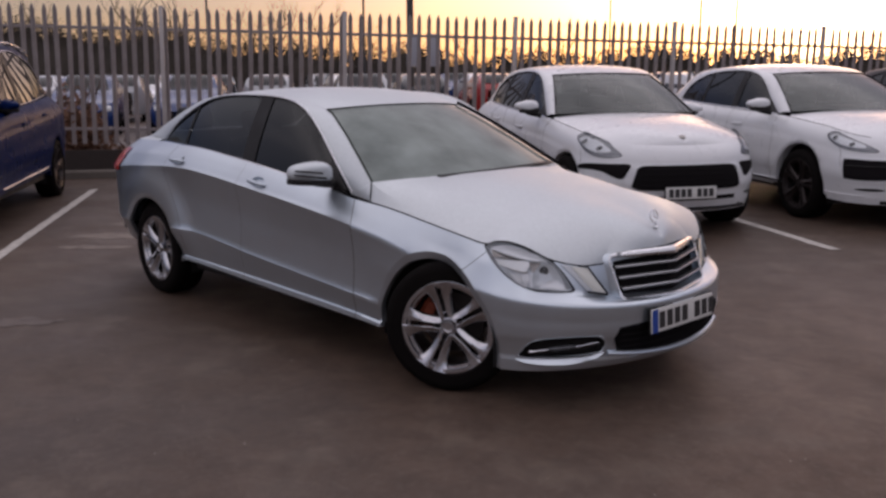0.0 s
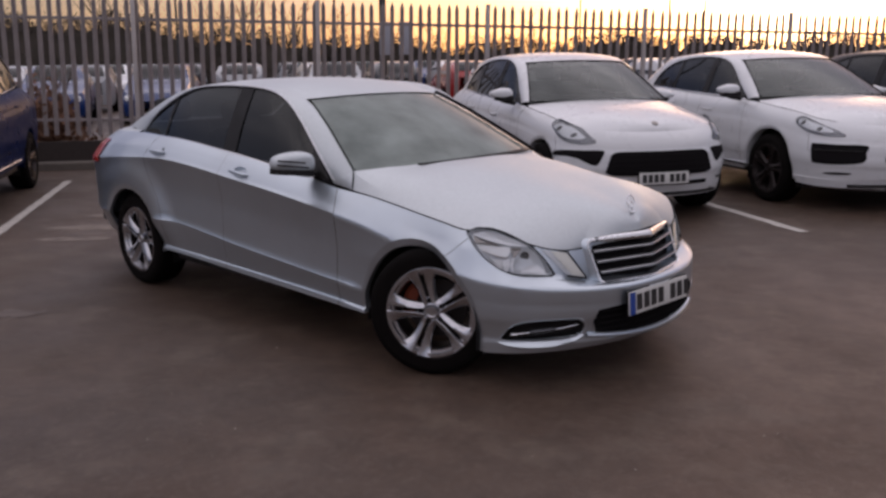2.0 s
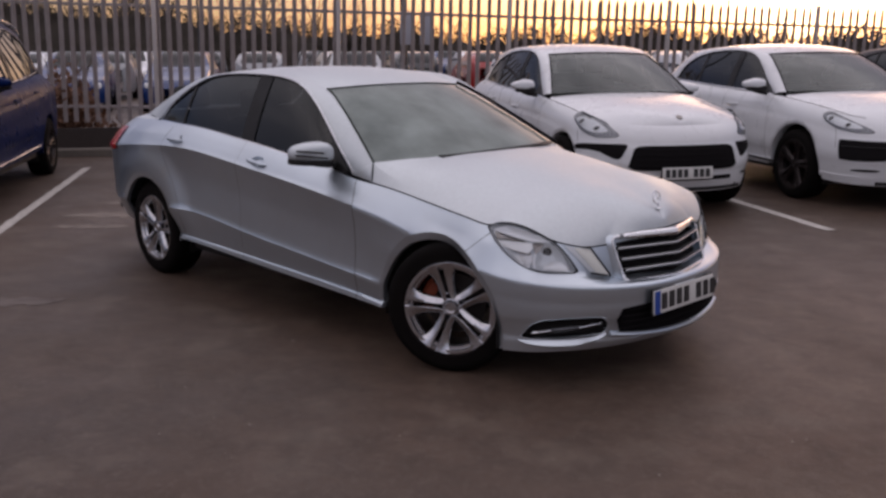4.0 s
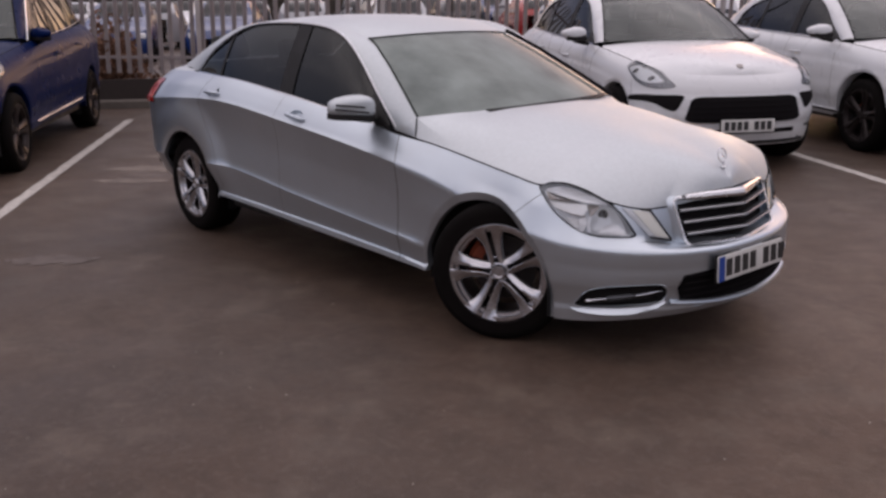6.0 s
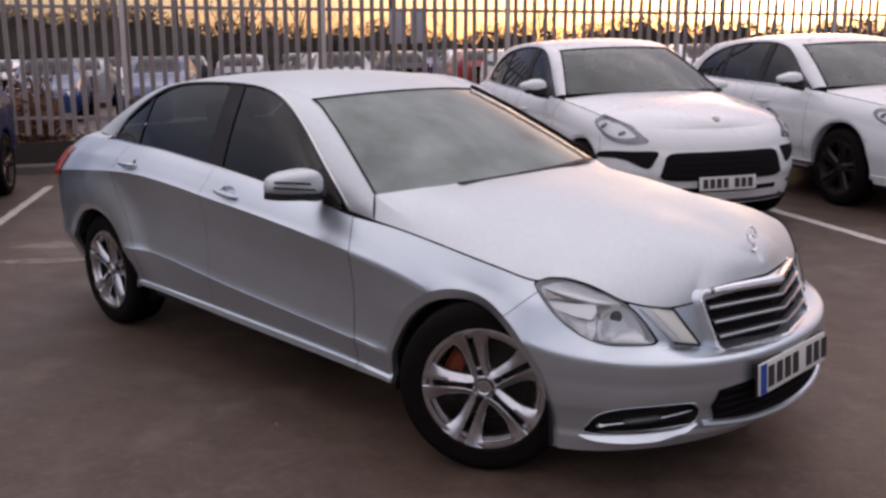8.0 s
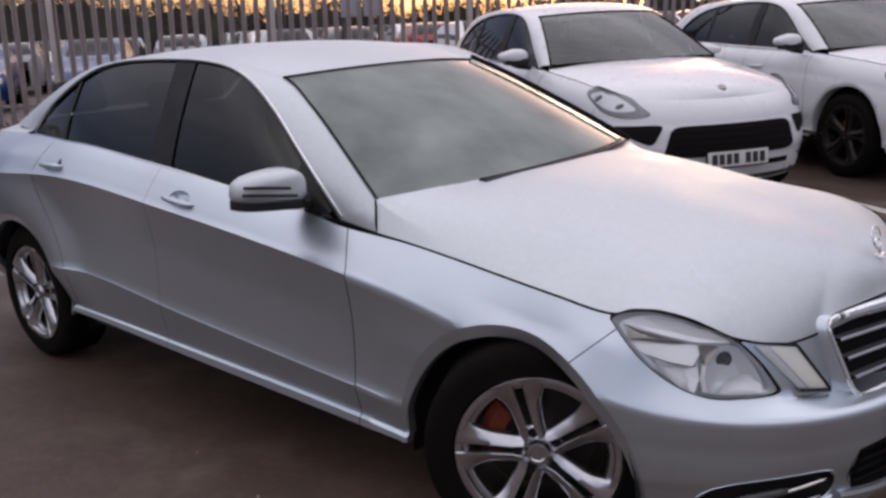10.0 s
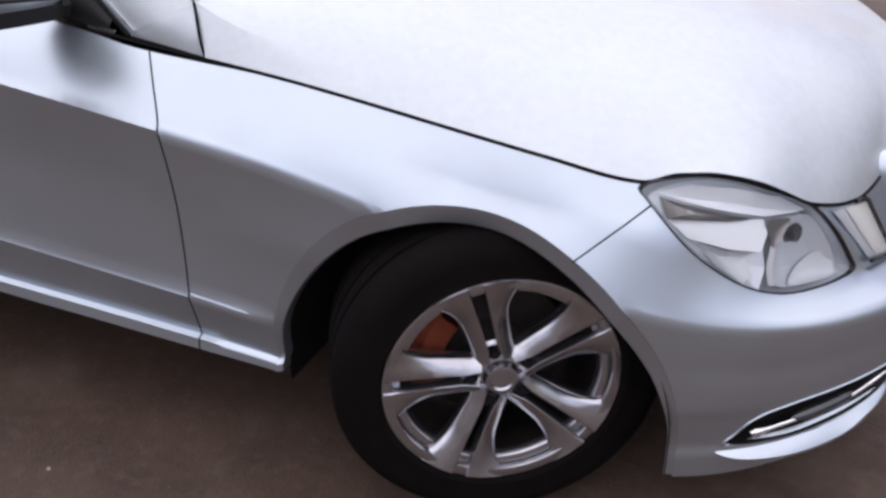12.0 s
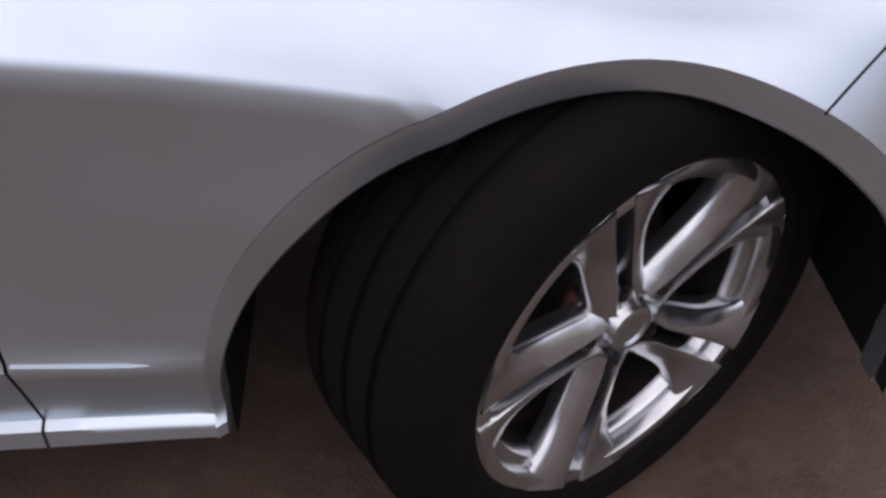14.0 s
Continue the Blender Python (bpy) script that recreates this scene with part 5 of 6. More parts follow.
def suv(label, paint, k, place, turn, wheel_style="twin", face="compact", roof=1.0, axle=-0.09, split=-0.64):
    car = thing("suv_car", label, "car", "cars parked in marked bays")
    sh = suv_shell(k)
    lx, wy, hz = k
    sides = (lambda s: s, mirror)
    ax = 0.0 if face == "compact" else axle
    fa, ra = (ax, 0.36, 0.425 if face == "compact" else 0.455), (-2.81 * lx, 0.36, 0.425)
    cuts = [("front_wing", 1.0, u_of(sh, split * lx + 0.002)), ("front_door", u_of(sh, split * lx - 0.002), u_of(sh, -1.66 * lx + 0.002)), ("rear_door", u_of(sh, -1.66 * lx - 0.002), u_of(sh, -2.40 * lx)), ("rear_wing", u_of(sh, -2.40 * lx - 0.002), 2.0)]
    for name, a, b in cuts:
        p = panel(sh, a, b, (fa, ra), 0.035)
        for f in sides:
            part(name, f(p), paint, car)
    p = panel(sh, 0.0, 1.0, (fa, ra), 0.03)
    part("front_bumper", join(p, mirror(p)), paint, car)
    p = panel(sh, 2.0, 3.0, (fa, ra), 0.04)
    part("rear_bumper", join(p, mirror(p)), paint, car)
    for cx, cz, r in (fa, ra):
        lip = arch_lip(sh, cx, cz, r, r - 0.03, 0.30, 0.33)
        house = wheel_house(cx, cz, r - 0.02, 0.86 * wy, 0.45)
        for f in sides:
            part("arch_lip", f(lip), paint, car)
            part("wheel_house_liner", f(house), BLACK, car)
    for x in (split * lx, -1.66 * lx, -2.40 * lx):
        zs = np.linspace(0.42, float(sh.z[-1](x)) - 0.015, 16)
        strip = grid([[(x + d, -(sh.side(x + d, z) - 0.006), z) for d in (-0.02, 0, 0.02)] for z in zs])
        for f in sides:
            part("door_gap", f(strip), GAP, car)
    part("underbody", join(block((-1.4 * lx, 0, 0.31), (4.2 * lx, 1.2, 0.12), 0.02), block((-1.40 * lx, 0, 0.31), (1.92 * lx, 1.72 * wy, 0.08), 0.02)), BLACK, car)
    spine = (-0.50 * lx, 0.70 * lx, smooth([a * lx for a in (-0.55, -0.2, 0.2, 0.45, 0.62, 0.74)], [a * hz for a in (1.115, 1.09, 1.04, 0.985, 0.93, 0.86)]))
    half = bonnet(sh, spine, (-0.62 * lx, 0.80 * wy, 1.06 * hz), crown=2.6, n=50, k=18)
    part("bonnet", join(half, mirror(half)), paint, car)
    # shut lines round the bonnet and behind the bumper
    us = np.concatenate([np.linspace(u_of(sh, -0.62 * lx), 1, 24), np.linspace(1, 0.62, 12)[1:]])
    seam = tube(sh.points(us)[:, -1] * np.array([1, -1, 1]) + np.array([0, 0, 0.001]), 0.003, 6)
    for f in sides:
        part("bonnet_gap", f(seam), GAP, car)
        part("bumper_gap", f(gap_line(sh, [(x * lx, z * hz) for x, z in ((0.30, 0.80), (0.34, 0.70), (0.36, 0.60))], 0.004)), GAP, car)
    R = lambda pts: tuple((x * lx, y * wy, z * hz * (1 + (roof - 1) * max(0, z - 1.1) / 0.5)) for x, y, z in pts)
    belt = R(((-0.82, 0.825, 1.065), (-1.2, 0.835, 1.085), (-1.7, 0.84, 1.105), (-2.4, 0.825, 1.135), (-3.05, 0.76, 1.165)))
    top = R(((-0.80, 0.825, 1.06), (-1.06, 0.76, 1.22), (-1.24, 0.715, 1.36), (-1.42, 0.68, 1.465), (-1.65, 0.665, 1.515), (-2.0, 0.66, 1.525), (-2.4, 0.66, 1.50), (-2.72, 0.675, 1.44), (-2.96, 0.71, 1.32), (-3.08, 0.755, 1.165)))
    outer = R(((-0.64, 0.79, 1.09), (-0.92, 0.70, 1.27), (-1.12, 0.64, 1.385), (-1.33, 0.585, 1.485), (-1.62, 0.59, 1.55), (-2.0, 0.595, 1.57), (-2.5, 0.59, 1.555), (-3.0, 0.57, 1.50), (-3.30, 0.62, 1.33), (-3.52, 0.70, 1.13)))
    glasshouse(car, paint, belt, top, outer, (0.02, 0.02), (0.02, 0.035), (0.18, 0.10, 0.05, 0.10), DARKGLASS,
               ((-0.85 * lx, -1.02 * lx, "pillar"), (-1.02 * lx, -1.62 * lx, "glass"), (-1.62 * lx, -1.74 * lx, "pillar"), (-1.74 * lx, -2.42 * lx, "glass"), (-2.42 * lx, -2.47 * lx, "pillar"), (-2.47 * lx, -3.05 * lx, "glass")), (3, 7))
    cowl = [[(-0.64 * lx + 0.17 * (1 - t * t) + d, t * 0.79 * wy, z * hz + 0.03 * (1 - t * t)) for t in np.linspace(-1, 1, 17)] for d, z in ((0.05, 1.075), (0.0, 1.07), (-0.05, 1.08))]
    part("cowl", grid(cowl), BLACK, car)
    if paint is BLUE:
        rail = smooth_curve(R(((-1.38, 0.605, 1.510), (-1.46, 0.612, 1.550), (-2.0, 0.625, 1.588), (-2.6, 0.615, 1.565), (-2.98, 0.605, 1.508), (-3.03, 0.605, 1.480))), 24) * np.array([1, -1, 1])
        for f in sides:
            part("roof_rail", f(tube(rail, 0.016, 8)), SATIN, car, "bright roof rail")
    interior(car, -0.80 * lx, 0.13)
    part("rear_view_mirror", moved(block((0, 0, 0), (0.04, 0.24, 0.07), 0.015), pose(-1.20 * lx, 0, 1.42 * hz, 0, 10, 0)), BLACK, car)
    part("paper_card", moved(block((0, 0, 0), (0.004, 0.14, 0.10)), pose(-0.86 * lx, 0.36, 1.13 * hz, 0, 55, 0)), PLATEWHITE, car)
    part("price_card", moved(block((0, 0, 0), (0.004, 0.10, 0.15)), pose(-1.08 * lx, 0.02, 1.30 * hz, 0, 30, 0)), PLATEWHITE, car)
    at = sh.fascia()
    nose = lambda y, z, out=0.0: (at(abs(y), z) + out, y, z)
    # lamps on the wings
    lampz = [(0.135, 0.912), (0.20, 0.958), (0.33, 0.938), (0.49, 0.884), (0.63, 0.800), (0.665, 0.758), (0.60, 0.740), (0.50, 0.748), (0.38, 0.785), (0.27, 0.840)] if face == "compact" else [(0.09, 0.905), (0.16, 0.930), (0.34, 0.880), (0.56, 0.800), (0.61, 0.752), (0.48, 0.752), (0.30, 0.785), (0.14, 0.850)]
    lamp = [(x * lx, z * hz) for x, z in lampz]
    c = np.mean(lamp, 0)
    for f in sides:
        h = part("headlamp", f(skin_patch(sh, lamp, 0.003, 4, n=36)), SMOKED, car, "grey oval headlamp")
        part("lens", f(skin_patch(sh, [tuple(c + (np.array(q) - c) * 0.98) for q in lamp], 0.008, 4, 0.012, 36)), LENS, h)
        part("reflector", f(skin_patch(sh, [tuple(c + np.array([-0.010, 0.006]) + (np.array(q) - c) * np.array([0.74, 0.62])) for q in lamp], 0.0045, 3, 0.0, 28)), LAMPGREY, h)
        for fx, fz, size in ((-0.50, 0.36, 0.021), (0.30, -0.18, 0.019)):
            spot = c + np.array([fx * 0.25 * lx, fz * 0.10 * hz])
            ring = [(spot[0] + size * math.cos(t) * 1.3, spot[1] + size * math.sin(t)) for t in np.linspace(0, 2 * math.pi, 9)[:-1]]
            part("projector", f(skin_patch(sh, ring, 0.0060, 3, 0.0, 20)), LAMPDARK, h)
        part("lamp_seal", f(skin_rim(sh, lamp, 0.003, 0.025, 40)), LAMPDARK, h)
    # wide dark mouth, corner intakes and lower lip
    if face == "compact":
        z_hi, z_lo, wide = 0.678, 0.452, 0.55
    else:
        z_hi, z_lo, wide = 0.67, 0.50, 0.40
    ys = np.linspace(-1, 1, 41)
    shape = lambda y: 1 - 0.30 * abs(y) ** 16
    rows = [[nose(y * (wide - 0.05 * f), (z_lo + z_hi) / 2 * hz + (f - 0.5) * (z_hi - z_lo) * hz * shape(y), 0.006) for f in np.linspace(0, 1, 5)] for y in ys]
    mo = part("front_intake", grid(rows), GAP, car, "wide black front intake")
    for z in np.linspace(z_lo + 0.04, z_hi - 0.04, 4):
        part("intake_slat", tube([nose(y, z * hz, 0.012) for y in np.linspace(-wide * 0.88, wide * 0.88, 15)], 0.003, 6), GAP, mo)
    corner = [(0.41, 0.505), (0.385, 0.660), (0.42, 0.678), (0.60, 0.675), (0.745, 0.668), (0.757, 0.60), (0.75, 0.505), (0.60, 0.482), (0.43, 0.488)] if face != "compact" else [(0.34, 0.625), (0.335, 0.662), (0.46, 0.682), (0.63, 0.686), (0.732, 0.684), (0.740, 0.61), (0.724, 0.555), (0.69, 0.560), (0.62, 0.606), (0.46, 0.632)]
    lower = [(0.50, 0.385), (0.52, 0.397), (0.59, 0.404), (0.66, 0.404), (0.69, 0.395), (0.66, 0.382), (0.58, 0.378)]
    for f in sides:
        part("corner_intake", f(skin_patch(sh, [(x * lx, z * hz) for x, z in corner], 0.004, 4, n=36)), GAP, car)
        part("lower_vent", f(skin_patch(sh, [(x * lx, z * hz) for x, z in lower], 0.004, 3, n=30)), BLACK, car)
    if face == "compact":
        part("lower_grille", grid([[nose(y, z * hz, 0.006) for z in (0.352, 0.372, 0.392)] for y in np.linspace(-0.50, 0.50, 21)]), GAP, car)
    else:
        for f in sides:
            part("intake_blade", f(tube(on_side(sh, [((0.42 + 0.032 * i) * lx, 0.615 * hz) for i in range(11)], 0.008), 0.006, 6)), BLACK, car)
    part("bumper_lip", tube([nose(y, 0.27 * hz, 0.0) for y in np.linspace(-0.66, 0.66, 25)], 0.018, 8), BLACK, car)
    if face == "compact":
        plate(car, (at(0, 0.43 * hz) + 0.02, 0, 0.425 * hz), (0, -4, 0), [(-0.20 + 0.060 * i + (0.04 if i > 3 else 0), 0.044) for i in range(7)], blue=False)
    part("bonnet_badge", moved(lathe([(0, -0.004), (0.028, -0.003), (0.032, 0.002), (0.0, 0.002)], 20), pose(0.655 * lx, 0, 0.925 * hz, -60, 0, 90)), STEEL, car)
    # door mirrors
    n, kk = 20, 12
    rows = []
    for i in range(kk):
        ph = -math.pi / 2 + math.pi * i / (kk - 1)
        e = lambda v, p: math.copysign(abs(v) ** p, v)
        rows.append([(e(math.cos(ph), 0.6) * e(math.cos(t), 0.7) * (0.09 if math.cos(t) > 0 else 0.04), e(math.cos(ph), 0.6) * e(math.sin(t), 0.75) * 0.130, e(math.sin(ph), 0.85) * 0.062 * (1 - 0.35 * max(0, -math.sin(t)))) for t in np.linspace(0, 2 * np.pi, n, endpoint=False)])
    head = grid(np.array(rows).transpose(1, 0, 2), ring=True)
    for f in sides:
        # the far mirror is folded in a little
        mm = pose(-0.90 * lx, -1.02 * wy, 1.17 * hz, 0, 0, -8) if f is sides[0] else pose(-0.96 * lx, -0.93 * wy, 1.12 * hz, 0, 0, 40)
        h = part("door_mirror", f(moved(head, mm)), paint, car)
        part("mirror_stand", f(moved(tube([(0, 0.16, -0.10), (0, 0.06, -0.08), (0, 0.0, -0.06)], 0.028, 8), mm)), BLACK, h)
        part("mirror_base", f(moved(block((0.012, 0.03, -0.046), (0.14, 0.20, 0.055), 0.02), mm)), BLACK, h)
        for x in (-1.45, -2.30):
            z = float(sh.z[6](x * lx)) + 0.05
            bar = on_side(sh, [(x * lx + 0.1 - 0.02 * i, z) for i in range(11)], 0.0) + np.array([[0, -0.02 * math.sin(i / 10 * math.pi) ** 0.5 - 0.004, 0] for i in range(11)])
            part("door_handle", f(tube(bar, 0.012, 8)), paint, car)
        path = on_side(sh, [(-0.50 * lx - 0.1 * i, 0.355 * hz + 0.002 * i) for i in range(20)], 0.006)
        part("sill_strip", f(tube(path, 0.012, 6)), CHROME if paint is BLUE else BLACK, car)
    us = np.linspace(2.2, 2.8, 10)
    pts = sh.points(us)[:, 17:25] * np.array([1, -1, 1]) + np.array([-0.006, -0.008, 0])
    for f in sides:
        part("tail_lamp", f(grid(pts)), TAILRED, car)
    for x, y, t in ((ax, -0.80, 0), (ax, 0.80, 180), (-2.81 * lx, -0.81, 0), (-2.81 * lx, 0.81, 180)):
        add_wheel(car, wheel_style, 0.36, 0.265, 0.258, (x, y * wy, 0.36), t, 20, full=False)
    car.matrix_world = pose(*place, 0, 0, 0, turn)
    return car


suv("white compact sport-utility car, bonnet lightly frosted, parked in a bay", WHITE, (1.0, 1.0, 1.0), bay(2.32, -4.05), BAY + 2, "dark", "compact")
suv("large white sport-utility car with dark wheels parked in a bay", WHITE, (1.04, 1.02, 1.0), bay(4.94, -3.87), BAY + 2, "dark", "large", 1.0, -0.27, -0.76)
suv("deep blue sport-utility car with tinted windows parked in a bay", BLUE, (1.11, 1.0, 1.08), bay(-5.0, -4.70), BAY, "dark", "large", 1.10, 0.05)
suv("dark brown sport-utility car parked in the last bay", DARKPAINT, (1.0, 1.0, 1.0), bay(7.75, -4.6), BAY, "dark", "large", 1.0)


# ---- ground, lines, kerb and fence ----
def ground_material():
    m = bpy.data.materials.new("worn_asphalt")
    m.use_nodes = True
    nt = m.node_tree
    b = nt.nodes["Principled BSDF"]
    co = nt.nodes.new("ShaderNodeTexCoord")

    def nz(s, d=5.0, r=0.6):
        n = nt.nodes.new("ShaderNodeTexNoise")
        n.inputs["Scale"].default_value, n.inputs["Detail"].default_value, n.inputs["Roughness"].default_value = s, d, r
        nt.links.new(co.outputs["Object"], n.inputs["Vector"])
        return n

    def ramp(src, lo, hi, a, z):
        r = nt.nodes.new("ShaderNodeMapRange")
        for k, v in (("From Min", lo), ("From Max", hi), ("To Min", a), ("To Max", z)):
            r.inputs[k].default_value = v
        nt.links.new(src, r.inputs["Value"])
        return r.outputs["Result"]

    def mix(fac, a, z):
        x = nt.nodes.new("ShaderNodeMix")
        x.data_type = "RGBA"
        nt.links.new(fac, x.inputs["Factor"])
        for k, v in (("A", a), ("B", z)):
            if isinstance(v, tuple):
                x.inputs[k].default_value = (*v, 1)
            else:
                nt.links.new(v, x.inputs[k])
        return x.outputs["Result"]
    c = mix(ramp(nz(0.45).outputs["Fac"], 0.35, 0.65, 0, 1), (0.045, 0.0274, 0.0190), (0.083, 0.053, 0.039))
    c = mix(ramp(nz(2.2, 6.0).outputs["Fac"], 0.52, 0.70, 0, 0.8), c, (0.130, 0.098, 0.076))
    c = mix(ramp(nz(1.1, 4.0).outputs["Fac"], 0.60, 0.72, 0, 0.55), c, (0.016, 0.011, 0.009))
    c = mix(ramp(nz(6.5, 6.0, 0.68).outputs["Fac"], 0.42, 0.66, 0, 0.55), c, (0.030, 0.020, 0.0155))
    c = mix(ramp(nz(24.0, 5.0, 0.7).outputs["Fac"], 0.50, 0.72, 0, 0.50), c, (0.135, 0.104, 0.084))
    c = mix(ramp(nz(70.0, 3.0).outputs["Fac"], 0.35, 0.75, 0, 0.5), c, (0.080, 0.061, 0.053))
    vo = nt.nodes.new("ShaderNodeTexVoronoi")
    vo.inputs["Scale"].default_value = 190.0
    nt.links.new(co.outputs["Object"], vo.inputs["Vector"])
    nt.links.new(c, b.inputs["Base Color"])
    nt.links.new(ramp(nz(0.8).outputs["Fac"], 0.35, 0.7, 0.42, 0.68), b.inputs["Roughness"])
    b.inputs["Specular IOR Level"].default_value = 0.36
    b.inputs["Specular Tint"].default_value = (1.0, 0.88, 0.80, 1)
    bn = nt.nodes.new("ShaderNodeBump")
    bn.inputs["Strength"].default_value, bn.inputs["Distance"].default_value = 0.3, 0.004
    nt.links.new(vo.outputs["Distance"], bn.inputs["Height"])
    nt.links.new(bn.outputs["Normal"], b.inputs["Normal"])
    return m


ASPHALT = ground_material()
LINE = material("worn_road_paint", (0.50, 0.47, 0.44), 0.7, vary=0.15, scale=20, dirt=(0.10, 0.09, 0.08), dirt_amount=0.9, dirt_scale=18)
SCUFF = material("rubbed_asphalt", (0.105, 0.080, 0.070), 0.7, vary=0.25, scale=14, dirt=(0.050, 0.034, 0.028), dirt_amount=1.0, dirt_scale=9)
DUST = material("pale_dust_on_asphalt", (0.165, 0.132, 0.112), 0.75, vary=0.3, scale=12, dirt=(0.055, 0.038, 0.031), dirt_amount=1.0, dirt_scale=6)
CONCRETE = material("kerb_concrete", (0.115, 0.098, 0.086), 0.85, vary=0.2, scale=14, bump=0.3, bump_scale=80, dirt=(0.07, 0.06, 0.055), dirt_amount=0.7, dirt_scale=4)
GALV = material("weathered_galvanised_steel", (0.29, 0.258, 0.262), 0.55, 0.35, vary=0.2, scale=9, rough_vary=0.12, dirt=(0.16, 0.12, 0.10), dirt_amount=0.5, dirt_scale=3)
SLEEPER = material("dark_gravel_board", (0.030, 0.022, 0.020), 0.9, vary=0.3, scale=20, bump=0.3, bump_scale=60)

bm = bmesh.new()
half = 1500.0
edges_at = sorted({-half, -400, -120, -60, -30, -15, 0, 15, 30, 60, 120, 400, half})
vs = [[bm.verts.new((x, y, 0)) for y in edges_at] for x in edges_at]
for i in range(len(edges_at) - 1):
    for j in range(len(edges_at) - 1):
        bm.faces.new((vs[i][j], vs[i + 1][j], vs[i + 1][j + 1], vs[i][j + 1]))
me = bpy.data.meshes.new("ground")
bm.to_mesh(me)
bm.free()
me.materials.append(ASPHALT)
tagged(new("ground", me), "dark worn asphalt of the car park with stains", "ground", kind="structure")


def bay_line(v, d0, d1, width=0.10):
    n = 40
    rows = []
    for i in range(n + 1):
        d = d0 + (d1 - d0) * i / n
        j = 0.006 * math.sin(i * 1.7 + v) + 0.004 * math.sin(i * 4.1)
        rows.append([(*bay(v - width / 2 + j, d), 0.004), (*bay(v, d), 0.006), (*bay(v + width / 2 + j * 0.5, d), 0.004)])
    ob = part("bay_line", grid(rows), LINE)
    tagged(ob, "worn white painted bay line on asphalt", "road marking", "bay lines", "structure")


def scuff(x, y, length, width, turn, seed, mat):
    """A faint pale rub on the asphalt, ragged at its edges."""
    rs = random.Random(seed)
    n = 26
    rows = []
    for i in range(n + 1):
        t = i / n
        w = width * (math.sin(t * math.pi) ** 0.6) * rs.uniform(0.55, 1.0) / 2
        off = rs.uniform(-0.15, 0.15) * width
        rows.append([((t - 0.5) * length, off - w, 0.0025), ((t - 0.5) * length, off, 0.003), ((t - 0.5) * length, off + w, 0.0025)])
    ob = part("scuff_mark", moved(grid(rows), pose(x, y, 0, 0, 0, turn)), mat)
    tagged(ob, "faint pale scuff rubbed into the asphalt", "stain", "scuffs on the asphalt", "structure")


for i, (x, y, length, width, turn) in enumerate(((-5.35, -0.1, 1.0, 0.36, 47), (-4.9, -0.48, 0.7, 0.26, 44), (-5.85, 0.42, 0.7, 0.30, 50), (-2.75, -1.88, 0.60, 0.24, 50))):
    scuff(x, y, length, width, turn, i, DUST if i < 3 else SCUFF)

for v in (-3.75, -1.39, 0.97, 3.32, 5.68, 8.04):
    bay_line(v, -8.35, -2.38)

FENCE_D = -10.2
rows = [[(*bay(v, FENCE_D + off), z) for off, z in ((0.50, 0.0), (0.50, 0.10), (0.48, 0.125), (0.37, 0.125), (0.36, 0.09), (-0.2, 0.09), (-0.2, 0.0))] for v in np.linspace(-24, 30, 60)]
tagged(part("kerb", grid(rows), CONCRETE), "low stained concrete kerb along the fence foot", "kerb", kind="structure")
rows = [[(*bay(v, FENCE_D + off), z) for off, z in ((0.03, 0.05), (0.03, 0.39), (-0.03, 0.39), (-0.03, 0.05))] for v in np.linspace(-24, 30, 30)]
tagged(part("gravel_board", grid(rows), SLEEPER), "dark board closing the foot of the fence", "board", kind="structure")

fence = thing("palisade_fence", "tall weathered steel palisade fence with pointed pales", "fence", kind="structure")
fence.matrix_world = pose(*bay(0, FENCE_D), 0, 0, 1.3, BAY + 90)


def pale_shape(h=2.06):
    """A W-shaped steel pale with a split point; x along the fence, z up from its foot."""
    prof = ((-0.034, 0.0), (-0.022, 0.016), (-0.008, 0.016), (0.0, 0.006), (0.008, 0.016), (0.022, 0.016), (0.034, 0.0))
    rows = []
    for z, f in ((0, 1), (h - 0.10, 1), (h - 0.05, 0.72), (h - 0.012, 0.25), (h, 0.06)):
        rows.append([(x * f, -y, z) for x, y in prof])
    a = grid(rows)
    b = grid([[(x, y + 0.003, z) for x, y, z in r] for r in rows])
    return join(a, b)


pale = mesh_of("pale", *pale_shape(), GALV, 40)
rnd = random.Random(4)
FENCE_FROM, PITCH, COUNT = -13.0, 0.155, 190
for i in range(COUNT):
    ob = part("pale", pale, GALV, fence)
    ob.matrix_local = pose(FENCE_FROM + i * PITCH + rnd.uniform(-0.006, 0.006), -0.03, 0.39 + rnd.uniform(-0.008, 0.008), rnd.uniform(-0.4, 0.4), rnd.uniform(-0.5, 0.5), 0)
for z in (0.62, 2.12):
    part("rail", block((FENCE_FROM + COUNT * PITCH / 2, 0.0, z), (COUNT * PITCH, 0.045, 0.045), 0.004), GALV, fence)
POSTSTEEL = material("pale_galvanised_post", (0.44, 0.41, 0.41), 0.5, 0.3, vary=0.12, scale=6, rough_vary=0.1, dirt=(0.22, 0.17, 0.15), dirt_amount=0.4, dirt_scale=3)
post = mesh_of("post", *join(block((0, -0.085, 1.24), (0.066, 0.066, 2.40), 0.006), block((0, -0.085, 2.45), (0.074, 0.074, 0.02), 0.004)), POSTSTEEL, 30)
for i in range(11):
    ob = part("post", post, GALV, fence)
    ob.location = (FENCE_FROM + 1.77 + 2.75 * i, 0, 0)


